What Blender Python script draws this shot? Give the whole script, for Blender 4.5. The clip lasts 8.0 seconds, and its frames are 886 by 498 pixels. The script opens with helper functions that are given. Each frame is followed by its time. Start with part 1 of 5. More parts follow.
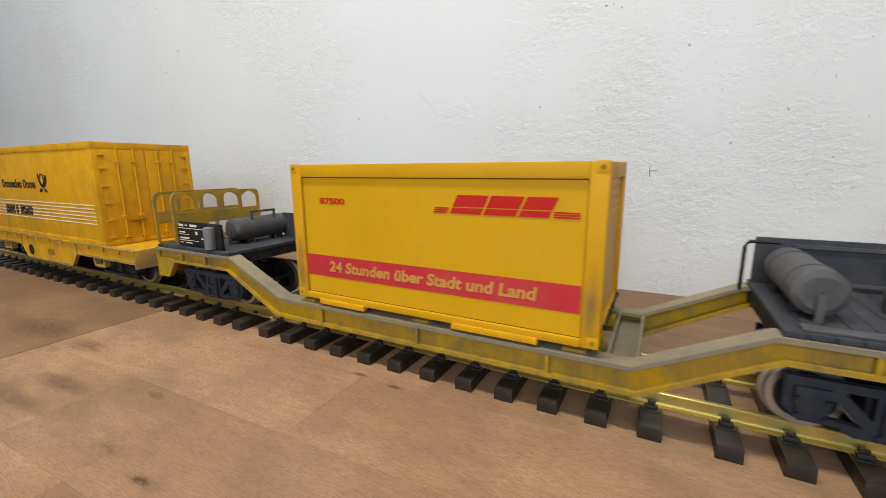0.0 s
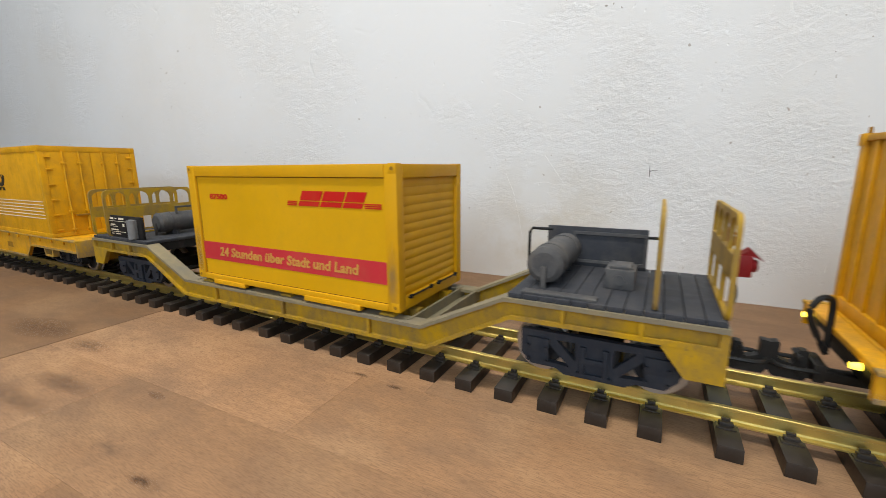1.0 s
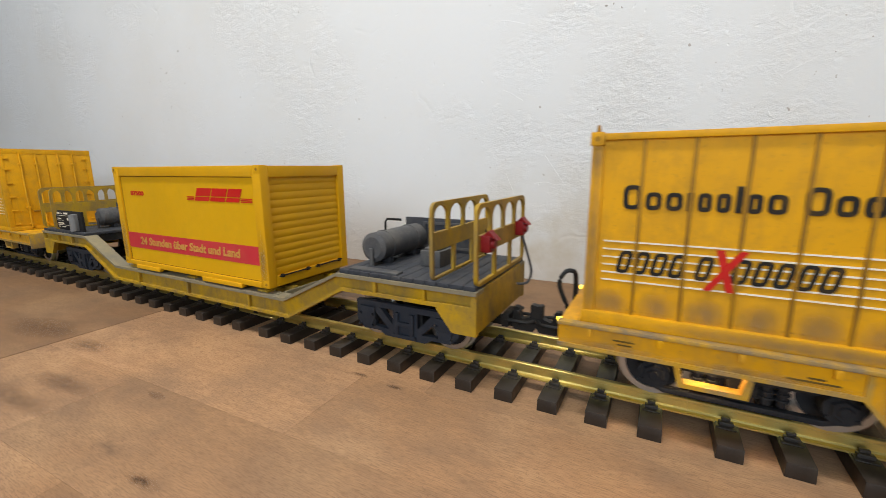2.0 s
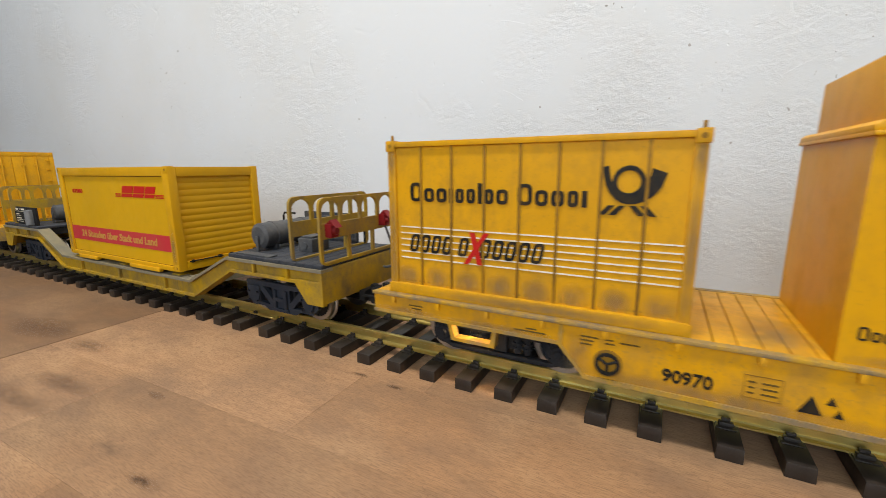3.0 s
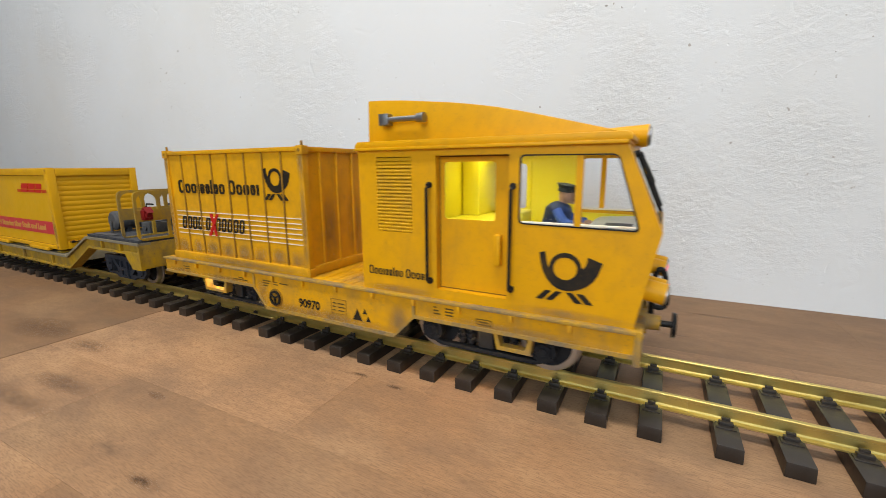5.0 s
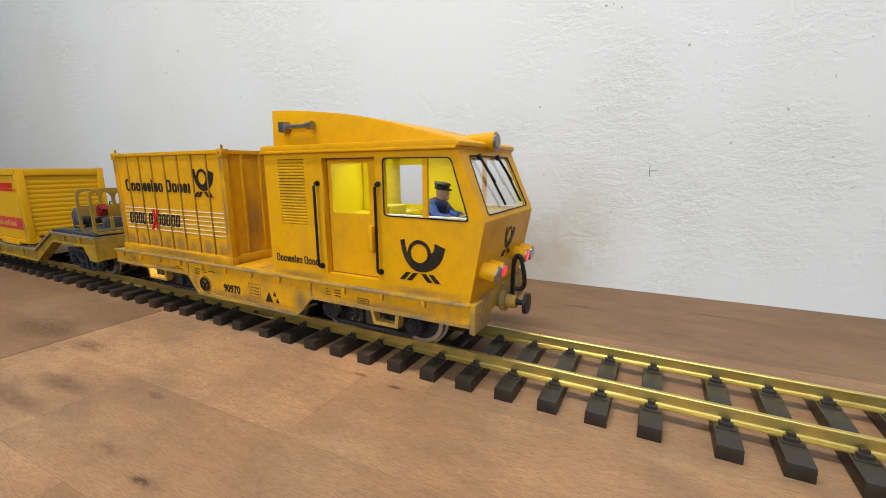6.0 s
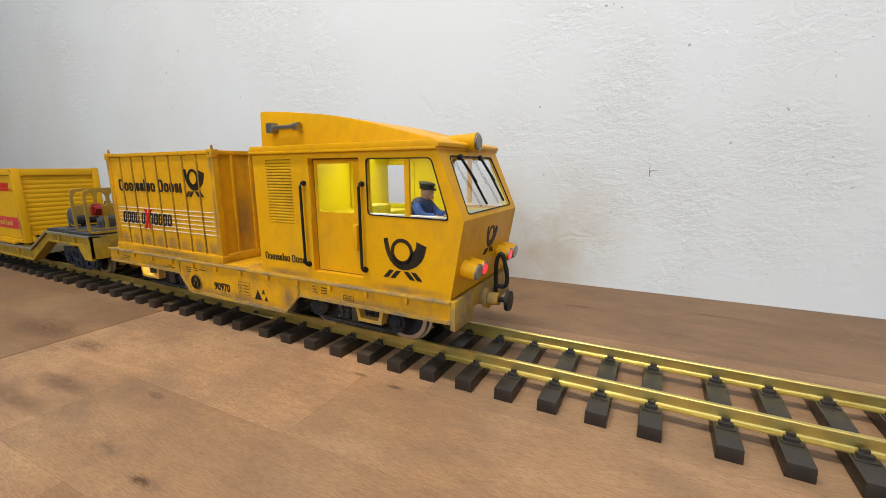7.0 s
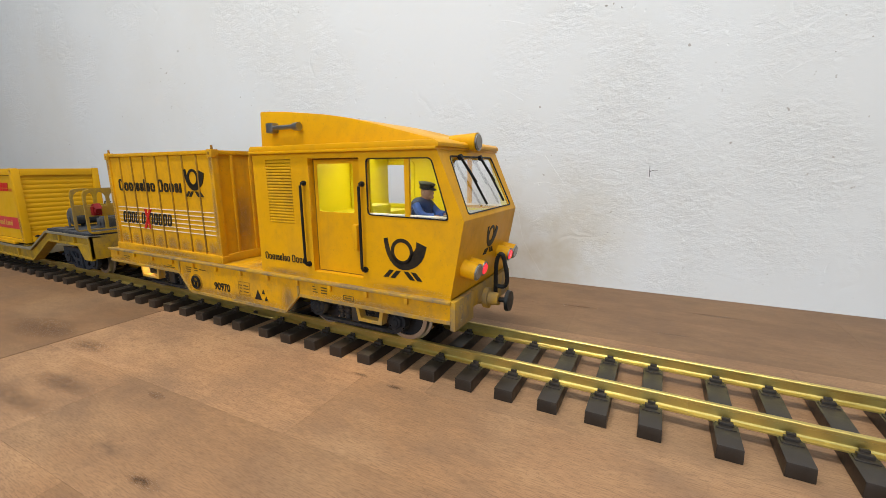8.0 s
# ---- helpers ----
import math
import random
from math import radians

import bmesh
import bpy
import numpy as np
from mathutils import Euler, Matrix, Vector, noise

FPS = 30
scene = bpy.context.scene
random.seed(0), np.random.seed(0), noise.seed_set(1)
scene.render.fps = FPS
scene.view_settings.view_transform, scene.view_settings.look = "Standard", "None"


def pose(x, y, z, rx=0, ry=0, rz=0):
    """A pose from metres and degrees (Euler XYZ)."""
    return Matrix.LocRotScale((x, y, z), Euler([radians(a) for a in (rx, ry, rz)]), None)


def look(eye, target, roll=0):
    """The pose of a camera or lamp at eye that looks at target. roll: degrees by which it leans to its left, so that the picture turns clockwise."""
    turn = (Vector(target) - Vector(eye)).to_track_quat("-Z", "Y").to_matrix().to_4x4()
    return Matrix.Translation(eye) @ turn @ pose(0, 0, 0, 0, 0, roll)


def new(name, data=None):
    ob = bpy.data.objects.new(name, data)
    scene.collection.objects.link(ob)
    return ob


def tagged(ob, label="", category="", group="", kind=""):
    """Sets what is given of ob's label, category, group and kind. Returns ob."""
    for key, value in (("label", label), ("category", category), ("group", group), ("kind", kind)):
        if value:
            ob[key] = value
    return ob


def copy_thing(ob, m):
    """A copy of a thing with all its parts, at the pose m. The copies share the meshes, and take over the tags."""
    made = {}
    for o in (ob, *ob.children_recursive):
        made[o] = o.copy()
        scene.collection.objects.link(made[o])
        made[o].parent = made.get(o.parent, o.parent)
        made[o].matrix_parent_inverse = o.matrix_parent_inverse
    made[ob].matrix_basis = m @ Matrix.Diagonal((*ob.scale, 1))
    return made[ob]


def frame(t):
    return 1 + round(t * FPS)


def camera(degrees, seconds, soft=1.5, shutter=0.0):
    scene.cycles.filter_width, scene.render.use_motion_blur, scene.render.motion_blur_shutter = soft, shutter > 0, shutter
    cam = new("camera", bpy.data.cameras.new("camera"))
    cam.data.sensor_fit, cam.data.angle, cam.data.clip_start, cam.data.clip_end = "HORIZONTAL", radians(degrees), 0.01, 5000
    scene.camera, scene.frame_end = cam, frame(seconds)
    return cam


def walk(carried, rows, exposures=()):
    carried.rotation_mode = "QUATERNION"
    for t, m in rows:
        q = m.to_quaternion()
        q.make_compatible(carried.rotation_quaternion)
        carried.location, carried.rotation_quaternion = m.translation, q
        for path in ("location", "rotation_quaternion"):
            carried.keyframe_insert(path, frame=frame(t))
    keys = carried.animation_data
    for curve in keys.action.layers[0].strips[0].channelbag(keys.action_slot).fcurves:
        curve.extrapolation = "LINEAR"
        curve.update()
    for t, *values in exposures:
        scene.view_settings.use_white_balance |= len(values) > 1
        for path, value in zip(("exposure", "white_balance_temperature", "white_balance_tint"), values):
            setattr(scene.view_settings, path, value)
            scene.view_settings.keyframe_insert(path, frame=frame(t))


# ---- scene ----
# Lengths of the model are written in millimetres and turned into metres by MM. z = 0 is the table top.
MM = 0.001
YAW, TILT, LEAN = 27.83, -11.16, 0.39
cam = camera(94.22, 8.0, soft=0.85, shutter=0.4)
EYE = pose(0.0, -0.25996, 0.13637, 90 + TILT, LEAN, YAW)
walk(cam, [(0.0, EYE), (8.0, EYE)], exposures=[(0.0, 0.0), (8.0, 0.0)])

# ---- light: a daylight window behind the camera and a ceiling lamp ----
world = bpy.data.worlds.new("world")
scene.world = world
world.use_nodes = True
wn = world.node_tree
sky = wn.nodes.new("ShaderNodeTexSky")
sky.sky_type, sky.sun_disc = "NISHITA", False
sky.sun_elevation, sky.sun_rotation = radians(35), radians(200)
wn.links.new(sky.outputs[0], wn.nodes["Background"].inputs[0])
wn.nodes["Background"].inputs[1].default_value = 0.08


def area(name, m, sx, sy, watts, colour):
    d = bpy.data.lights.new(name, "AREA")
    d.shape, d.size, d.size_y, d.energy, d.color = "RECTANGLE", sx, sy, watts, colour
    ob = new(name, d)
    ob.matrix_world = m
    return ob


area("window_daylight", look((0.15, -2.12, 1.05), (0.0, 0.0, 0.35)), 1.3, 1.1, 28.5, (0.80, 0.91, 1.0))
area("ceiling_light_glow", look((-0.28, -0.42, 1.50), (-0.28, -0.41, 0.0)), 1.1, 0.16, 23, (1.0, 0.95, 0.86))

# ---- materials ----


def nodes(name):
    m = bpy.data.materials.new(name)
    m.use_nodes = True
    t = m.node_tree
    return m, t, t.nodes["Principled BSDF"]


def link(t, a, b):
    t.links.new(a, b)


def coords(t, scale=(1, 1, 1), rot=(0, 0, 0), world_space=False):
    if world_space:
        src = t.nodes.new("ShaderNodeNewGeometry").outputs["Position"]
    else:
        src = t.nodes.new("ShaderNodeTexCoord").outputs["Object"]
    mp = t.nodes.new("ShaderNodeMapping")
    mp.inputs["Scale"].default_value = scale
    mp.inputs["Rotation"].default_value = rot
    link(t, src, mp.inputs[0])
    return mp.outputs[0]


def noise_tex(t, vec, scale, detail=4.0, rough=0.55):
    n = t.nodes.new("ShaderNodeTexNoise")
    n.inputs["Scale"].default_value, n.inputs["Detail"].default_value, n.inputs["Roughness"].default_value = scale, detail, rough
    link(t, vec, n.inputs["Vector"])
    return n.outputs["Fac"]


def ramp(t, fac, stops):
    r = t.nodes.new("ShaderNodeValToRGB")
    while len(r.color_ramp.elements) < len(stops):
        r.color_ramp.elements.new(0.5)
    for e, (p, c) in zip(r.color_ramp.elements, stops):
        e.position = p
        e.color = (*c, 1) if len(c) == 3 else c
    link(t, fac, r.inputs[0])
    return r.outputs[0]


def grey(v):
    return (v, v, v)


def mixc(t, fac, a, b, kind="MIX"):
    m = t.nodes.new("ShaderNodeMix")
    m.data_type, m.blend_type = "RGBA", kind
    for sock, val in ((m.inputs[0], fac), (m.inputs[6], a), (m.inputs[7], b)):
        if isinstance(val, (int, float)):
            sock.default_value = val
        elif isinstance(val, tuple):
            sock.default_value = (*val, 1)
        else:
            link(t, val, sock)
    return m.outputs[2]


def bump(t, p, height, strength, distance):
    b = t.nodes.new("ShaderNodeBump")
    b.inputs["Strength"].default_value, b.inputs["Distance"].default_value = strength, distance
    link(t, height, b.inputs["Height"])
    link(t, b.outputs[0], p.inputs["Normal"])
    return b


def painted(name, colour, dirt=(0.16, 0.10, 0.05), amount=0.5, rough=0.5, metal=0.0, grime=(0.50, 0.72), coarse=28.0, seed=0.0):
    """Model paint: tone drifts, a patchy wash of dirt, thin vertical runs, small chips and slightly varied gloss."""
    m, t, p = nodes(name)
    v = coords(t, (1.1, 1.1, 0.75), (0.06, 0.05, 0.7 * seed))
    n1 = noise_tex(t, v, coarse, 7, 0.70)
    n2 = noise_tex(t, coords(t, (1, 1, 0.75)), 130, 6, 0.7)
    mask = ramp(t, n1, [(grime[0], grey(0.0)), (grime[1], grey(amount))])
    fine = ramp(t, n2, [(0.46, grey(0.0)), (0.80, grey(amount * 0.6))])
    shade = mixc(t, noise_tex(t, v, 11, 3), tuple(c * 0.82 for c in colour), tuple(min(1, c * 1.12) for c in colour))
    c1 = mixc(t, mask, shade, dirt)
    c2 = mixc(t, fine, c1, dirt)
    runs = noise_tex(t, coords(t, (1, 1, 0.07), (0, 0, 0.4 * seed)), 190, 4, 0.6)
    where = ramp(t, noise_tex(t, v, 19, 3), [(0.54, grey(0.0)), (0.74, grey(amount * 0.6))])
    c2 = mixc(t, mixc(t, 1.0, ramp(t, runs, [(0.52, grey(0.0)), (0.66, grey(1.0))]), where, "MULTIPLY"), c2, dirt)
    speck = ramp(t, noise_tex(t, coords(t), 620, 2, 0.6), [(0.62, grey(0.0)), (0.72, grey(amount * 0.6))])
    c2 = mixc(t, speck, c2, dirt)
    link(t, c2, p.inputs["Base Color"])
    link(t, ramp(t, n1, [(0.3, grey(rough - 0.08)), (0.75, grey(min(1, rough + 0.25)))]), p.inputs["Roughness"])
    p.inputs["Metallic"].default_value = metal
    p.inputs["Specular IOR Level"].default_value = 0.20
    bump(t, p, n2, 0.16, 0.0004)
    return m


YEL = (0.67, 0.325, 0.003)
M = {}
M["yellow"] = painted("yellow_paint", YEL, (0.21, 0.135, 0.050), 0.66, 0.42, grime=(0.46, 0.74), coarse=34)
M["cab"] = painted("cab_yellow_paint", (0.70, 0.342, 0.002), (0.24, 0.140, 0.03), 0.40, 0.38, grime=(0.52, 0.82), coarse=18, seed=1.0)
M["box_yellow"] = painted("weathered_box_yellow", (0.68, 0.333, 0.004), (0.19, 0.120, 0.03), 0.56, 0.45, grime=(0.46, 0.82), coarse=26, seed=2.0)
M["bright"] = painted("bright_yellow_paint", (0.62, 0.318, 0.003), (0.36, 0.25, 0.03), 0.30, 0.42, grime=(0.5, 0.9), coarse=14, seed=3.0)
M["panel"] = painted("panel_yellow", (0.63, 0.340, 0.003), (0.42, 0.27, 0.02), 0.32, 0.40, grime=(0.5, 0.9), coarse=10, seed=4.0)
M["wagon"] = painted("worn_wagon_yellow", (0.45, 0.265, 0.006), (0.115, 0.090, 0.052), 0.85, 0.55, grime=(0.42, 0.68), coarse=26, seed=5.0)
M["olive"] = painted("dirty_olive_yellow", (0.45, 0.27, 0.010), (0.15, 0.115, 0.07), 0.85, 0.55, grime=(0.38, 0.7), coarse=30, seed=6.0)
M["deck"] = painted("grey_deck", (0.036, 0.039, 0.048), (0.105, 0.098, 0.09), 0.5, 0.6, coarse=40, seed=7.0)
M["tank"] = painted("dusty_grey_tank", (0.068, 0.068, 0.072), (0.16, 0.148, 0.132), 0.65, 0.55, coarse=30, seed=8.0)
M["canister"] = painted("light_grey_canister", (0.17, 0.175, 0.18), (0.30, 0.29, 0.28), 0.4, 0.5, coarse=40)
M["bogie"] = painted("dusty_bogie", (0.013, 0.0145, 0.018), (0.060, 0.056, 0.052), 0.38, 0.55, coarse=45, seed=9.0)
M["bogie_blue"] = painted("blue_grey_bogie", (0.022, 0.027, 0.038), (0.072, 0.070, 0.070), 0.5, 0.55, coarse=45, seed=9.5)
M["frame_black"] = painted("black_underframe", (0.010, 0.010, 0.011), (0.06, 0.05, 0.04), 0.5, 0.6, coarse=50, seed=10.0)
M["black"] = painted("black_plastic", (0.010, 0.010, 0.010), (0.05, 0.045, 0.04), 0.3, 0.4, coarse=60)
M["sleeper"] = painted("brown_sleeper_plastic", (0.0185, 0.0135, 0.0105), (0.050, 0.038, 0.029), 0.42, 0.34, coarse=70)
M["sleeper"].node_tree.nodes["Principled BSDF"].inputs["Specular IOR Level"].default_value = 0.5
M["print_black"] = painted("black_print", (0.012, 0.011, 0.010), (0.20, 0.11, 0.015), 0.25, 0.45, coarse=40)
M["print_small"] = painted("faded_small_print", (0.10, 0.060, 0.012), (0.34, 0.19, 0.02), 0.5, 0.5, coarse=120)
M["print_red"] = painted("red_print", (0.50, 0.012, 0.010), (0.40, 0.08, 0.02), 0.25, 0.45, coarse=40)
M["stripe_red"] = painted("red_band", (0.50, 0.030, 0.040), (0.45, 0.12, 0.06), 0.3, 0.4, coarse=20)
M["print_white"] = painted("white_print", (0.78, 0.72, 0.60), (0.55, 0.36, 0.10), 0.45, 0.5, coarse=60)
M["letter_yellow"] = painted("yellow_letters", (0.54, 0.28, 0.06), (0.5, 0.18, 0.06), 0.35, 0.45, coarse=60)
M["hatch"] = painted("flap_yellow", (0.70, 0.36, 0.006), (0.3, 0.17, 0.02), 0.4, 0.45, seed=2.5)
M["red"] = painted("red_plastic", (0.19, 0.008, 0.009), (0.07, 0.02, 0.02), 0.4, 0.4)
M["navy"] = painted("navy_figure_paint", (0.016, 0.028, 0.080), (0.03, 0.03, 0.06), 0.3, 0.42)
M["scuff"] = painted("scuffed_edge_paint", (0.48, 0.270, 0.020), (0.19, 0.150, 0.10), 0.9, 0.5, grime=(0.42, 0.62), coarse=45)
M["flange"] = painted("dusty_flange_paint", (0.25, 0.205, 0.115), (0.165, 0.150, 0.120), 0.8, 0.6, grime=(0.40, 0.64), coarse=30)
M["rib"] = painted("dirty_seam", (0.37, 0.185, 0.010), (0.12, 0.065, 0.02), 0.8, 0.55, grime=(0.38, 0.68), coarse=40)


def metal(name, colour, rough, streak=1.0):
    m, t, p = nodes(name)
    v = coords(t, (0.06, 1, 1))
    n = noise_tex(t, v, 420, 4, 0.6)
    n2 = noise_tex(t, coords(t), 60, 4, 0.6)
    link(t, mixc(t, ramp(t, n2, [(0.35, grey(0)), (0.8, grey(0.5 * streak))]), colour, tuple(c * 0.55 for c in colour)), p.inputs["Base Color"])
    link(t, ramp(t, n, [(0.3, grey(rough)), (0.8, grey(rough + 0.2))]), p.inputs["Roughness"])
    p.inputs["Metallic"].default_value = 1.0
    bump(t, p, n, 0.1, 0.0002)
    return m


M["brass"] = metal("brass_rail", (0.66, 0.52, 0.165), 0.29, 0.9)
M["brass"].node_tree.nodes["Principled BSDF"].inputs["Metallic"].default_value = 0.92
M["steel"] = metal("dull_steel", (0.30, 0.30, 0.30), 0.34)
M["wheel"] = metal("worn_wheel_steel", (0.44, 0.42, 0.39), 0.30, 1.2)


def glow(name, colour, strength, base=(0.5, 0.5, 0.5)):
    m, t, p = nodes(name)
    p.inputs["Base Color"].default_value = (*base, 1)
    p.inputs["Roughness"].default_value = 0.15
    p.inputs["Emission Color"].default_value = (*colour, 1)
    p.inputs["Emission Strength"].default_value = strength
    return m


M["cab_light"] = glow("cab_light_strip", (1.0, 1.0, 0.72), 5.2)
M["step_light"] = glow("warm_step_light", (1.0, 0.66, 0.30), 150.0)
M["tail_glow"] = glow("red_tail_glow", (1.0, 0.03, 0.05), 1.0, (0.5, 0.01, 0.02))
M["amber_glow"] = glow("amber_lamp_glow", (1.0, 0.72, 0.06), 4.0, (0.8, 0.6, 0.1))
M["lens"] = glow("clear_lamp_lens", (1.0, 0.75, 0.4), 0.03, (0.13, 0.115, 0.105))


def glass(name, ior=1.08):
    m, t, p = nodes(name)
    p.inputs["Base Color"].default_value = (0.96, 0.97, 0.98, 1)
    p.inputs["Roughness"].default_value = 0.03
    p.inputs["Transmission Weight"].default_value = 1.0
    p.inputs["IOR"].default_value = ior
    return m


M["glass"] = glass("clear_plastic_pane", 1.10)
M["screen_glass"] = glass("windscreen_pane", 1.55)


def interior():
    m, t, p = nodes("inside_yellow")
    n = noise_tex(t, coords(t), 35, 3)
    link(t, mixc(t, n, (0.66, 0.52, 0.004), (0.72, 0.60, 0.010)), p.inputs["Base Color"])
    p.inputs["Roughness"].default_value = 0.45
    return m


M["inside"] = interior()


def skin():
    m, t, p = nodes("figure_face_paint")
    n = noise_tex(t, coords(t), 300, 3)
    link(t, mixc(t, n, (0.26, 0.14, 0.09), (0.36, 0.20, 0.13)), p.inputs["Base Color"])
    p.inputs["Roughness"].default_value = 0.5
    return m


M["face"] = skin()
M["cap"] = painted("cap_paint", (0.022, 0.026, 0.030), (0.07, 0.08, 0.08), 0.5, 0.35, coarse=90)
M["shirt"] = painted("blue_figure_paint", (0.06, 0.12, 0.38), (0.04, 0.05, 0.12), 0.4, 0.5)


def wood(name, tone_level):
    """Oiled beech staves: each stave has its own tone, short dark flecks along the grain, blotches and stains."""
    m, t, p = nodes(name)
    info = t.nodes.new("ShaderNodeObjectInfo").outputs["Random"]
    off = t.nodes.new("ShaderNodeVectorMath")
    off.operation = "ADD"
    base = t.nodes.new("ShaderNodeNewGeometry").outputs["Position"]
    comb = t.nodes.new("ShaderNodeCombineXYZ")
    mul = t.nodes.new("ShaderNodeMath")
    mul.operation, mul.inputs[1].default_value = "MULTIPLY", 7.0
    link(t, info, mul.inputs[0])
    link(t, mul.outputs[0], comb.inputs[0])
    link(t, base, off.inputs[0])
    link(t, comb.outputs[0], off.inputs[1])

    def mapped(scale):
        mp = t.nodes.new("ShaderNodeMapping")
        mp.inputs["Scale"].default_value = scale
        link(t, off.outputs[0], mp.inputs[0])
        return mp.outputs[0]

    grain = noise_tex(t, mapped((6, 34, 34)), 6, 6, 0.7)
    fleck = noise_tex(t, mapped((120, 900, 900)), 1.6, 3, 0.6)
    blotch = noise_tex(t, coords(t, (1, 1.5, 1), world_space=True), 9, 8, 0.70)
    stain = noise_tex(t, coords(t, (14, 32, 1), world_space=True), 1.0, 4, 0.6)
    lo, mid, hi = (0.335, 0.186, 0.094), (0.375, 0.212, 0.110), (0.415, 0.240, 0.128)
    tone = ramp(t, info, [(p0, tuple(c * tone_level for c in q)) for p0, q in ((0.0, lo), (0.5, mid), (1.0, hi))])
    c = mixc(t, ramp(t, grain, [(0.40, grey(0)), (0.70, grey(0.50))]), tone, tuple(v * tone_level for v in (0.215, 0.122, 0.063)))
    c = mixc(t, ramp(t, blotch, [(0.43, grey(0)), (0.60, grey(0.72))]), c, tuple(v * (0.35 + 0.65 * tone_level) for v in (0.215, 0.134, 0.083)))
    pale = noise_tex(t, coords(t, (1, 2.0, 1), (0, 0, 0.6), True), 7, 6, 0.7)
    c = mixc(t, ramp(t, pale, [(0.48, grey(0)), (0.64, grey(0.6))]), c, tuple(v * tone_level for v in (0.47, 0.285, 0.150)))
    c = mixc(t, ramp(t, fleck, [(0.45, grey(0)), (0.68, grey(0.55))]), c, (0.160, 0.086, 0.044))
    pore = noise_tex(t, mapped((300, 1500, 1500)), 1.3, 2, 0.5)
    c = mixc(t, ramp(t, pore, [(0.60, grey(0)), (0.70, grey(0.45))]), c, (0.12, 0.066, 0.035))
    c = mixc(t, ramp(t, stain, [(0.64, grey(0)), (0.75, grey(0.5))]), c, (0.082, 0.053, 0.036))
    link(t, c, p.inputs["Base Color"])
    link(t, ramp(t, blotch, [(0.3, grey(0.50)), (0.7, grey(0.68))]), p.inputs["Roughness"])
    p.inputs["Specular IOR Level"].default_value = 0.28
    bump(t, p, fleck, 0.18, 0.0003)
    return m


M["wood"] = wood("beech_stave", 1.0)
M["pale_wood"] = wood("pale_beech_stave", 1.06)
M["brown_wood"] = wood("brown_beech_stave", 0.84)
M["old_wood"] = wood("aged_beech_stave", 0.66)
# the same wood at 0.58 of its colours, for the rows next to the wall
M["back_wood"] = wood("back_beech_stave", 0.58)


def stain_mat(name, colour, most, grain=(60, 160, 1), cut=0.30):
    """A dark worn stain that fades out towards its rim."""
    m, t, p = nodes(name)
    g = t.nodes.new("ShaderNodeTexCoord").outputs["Generated"]
    sub = t.nodes.new("ShaderNodeVectorMath")
    sub.operation = "SUBTRACT"
    sub.inputs[1].default_value = (0.5, 0.5, 0.5)
    ln = t.nodes.new("ShaderNodeVectorMath")
    ln.operation = "LENGTH"
    link(t, g, sub.inputs[0])
    link(t, sub.outputs[0], ln.inputs[0])
    fade = ramp(t, ln.outputs["Value"], [(0.10, grey(most)), (0.50, grey(0.0))])
    rag = ramp(t, noise_tex(t, coords(t, grain, world_space=grain[2] == 1), 2.0, 5, 0.7), [(cut, grey(0.1)), (cut + 0.30, grey(1.0))])
    both = mixc(t, 1.0, fade, rag, "MULTIPLY")
    link(t, both, p.inputs["Alpha"])
    p.inputs["Base Color"].default_value = (*colour, 1)
    p.inputs["Roughness"].default_value = 0.7
    return m


M["stain"] = stain_mat("dark_wood_stain", (0.105, 0.058, 0.036), 0.42)
M["dust"] = stain_mat("grey_brown_dust", (0.24, 0.165, 0.080), 0.50, (60, 60, 32), 0.24)
M["desk"] = painted("pale_grey_desk", (0.40, 0.41, 0.42), (0.25, 0.25, 0.25), 0.3, 0.4)
M["seam"] = painted("dark_panel_seam", (0.20, 0.105, 0.008), (0.08, 0.05, 0.02), 0.6, 0.6)
M["slat"] = painted("louvre_yellow", (0.62, 0.32, 0.006), (0.30, 0.17, 0.03), 0.5, 0.34, coarse=40)


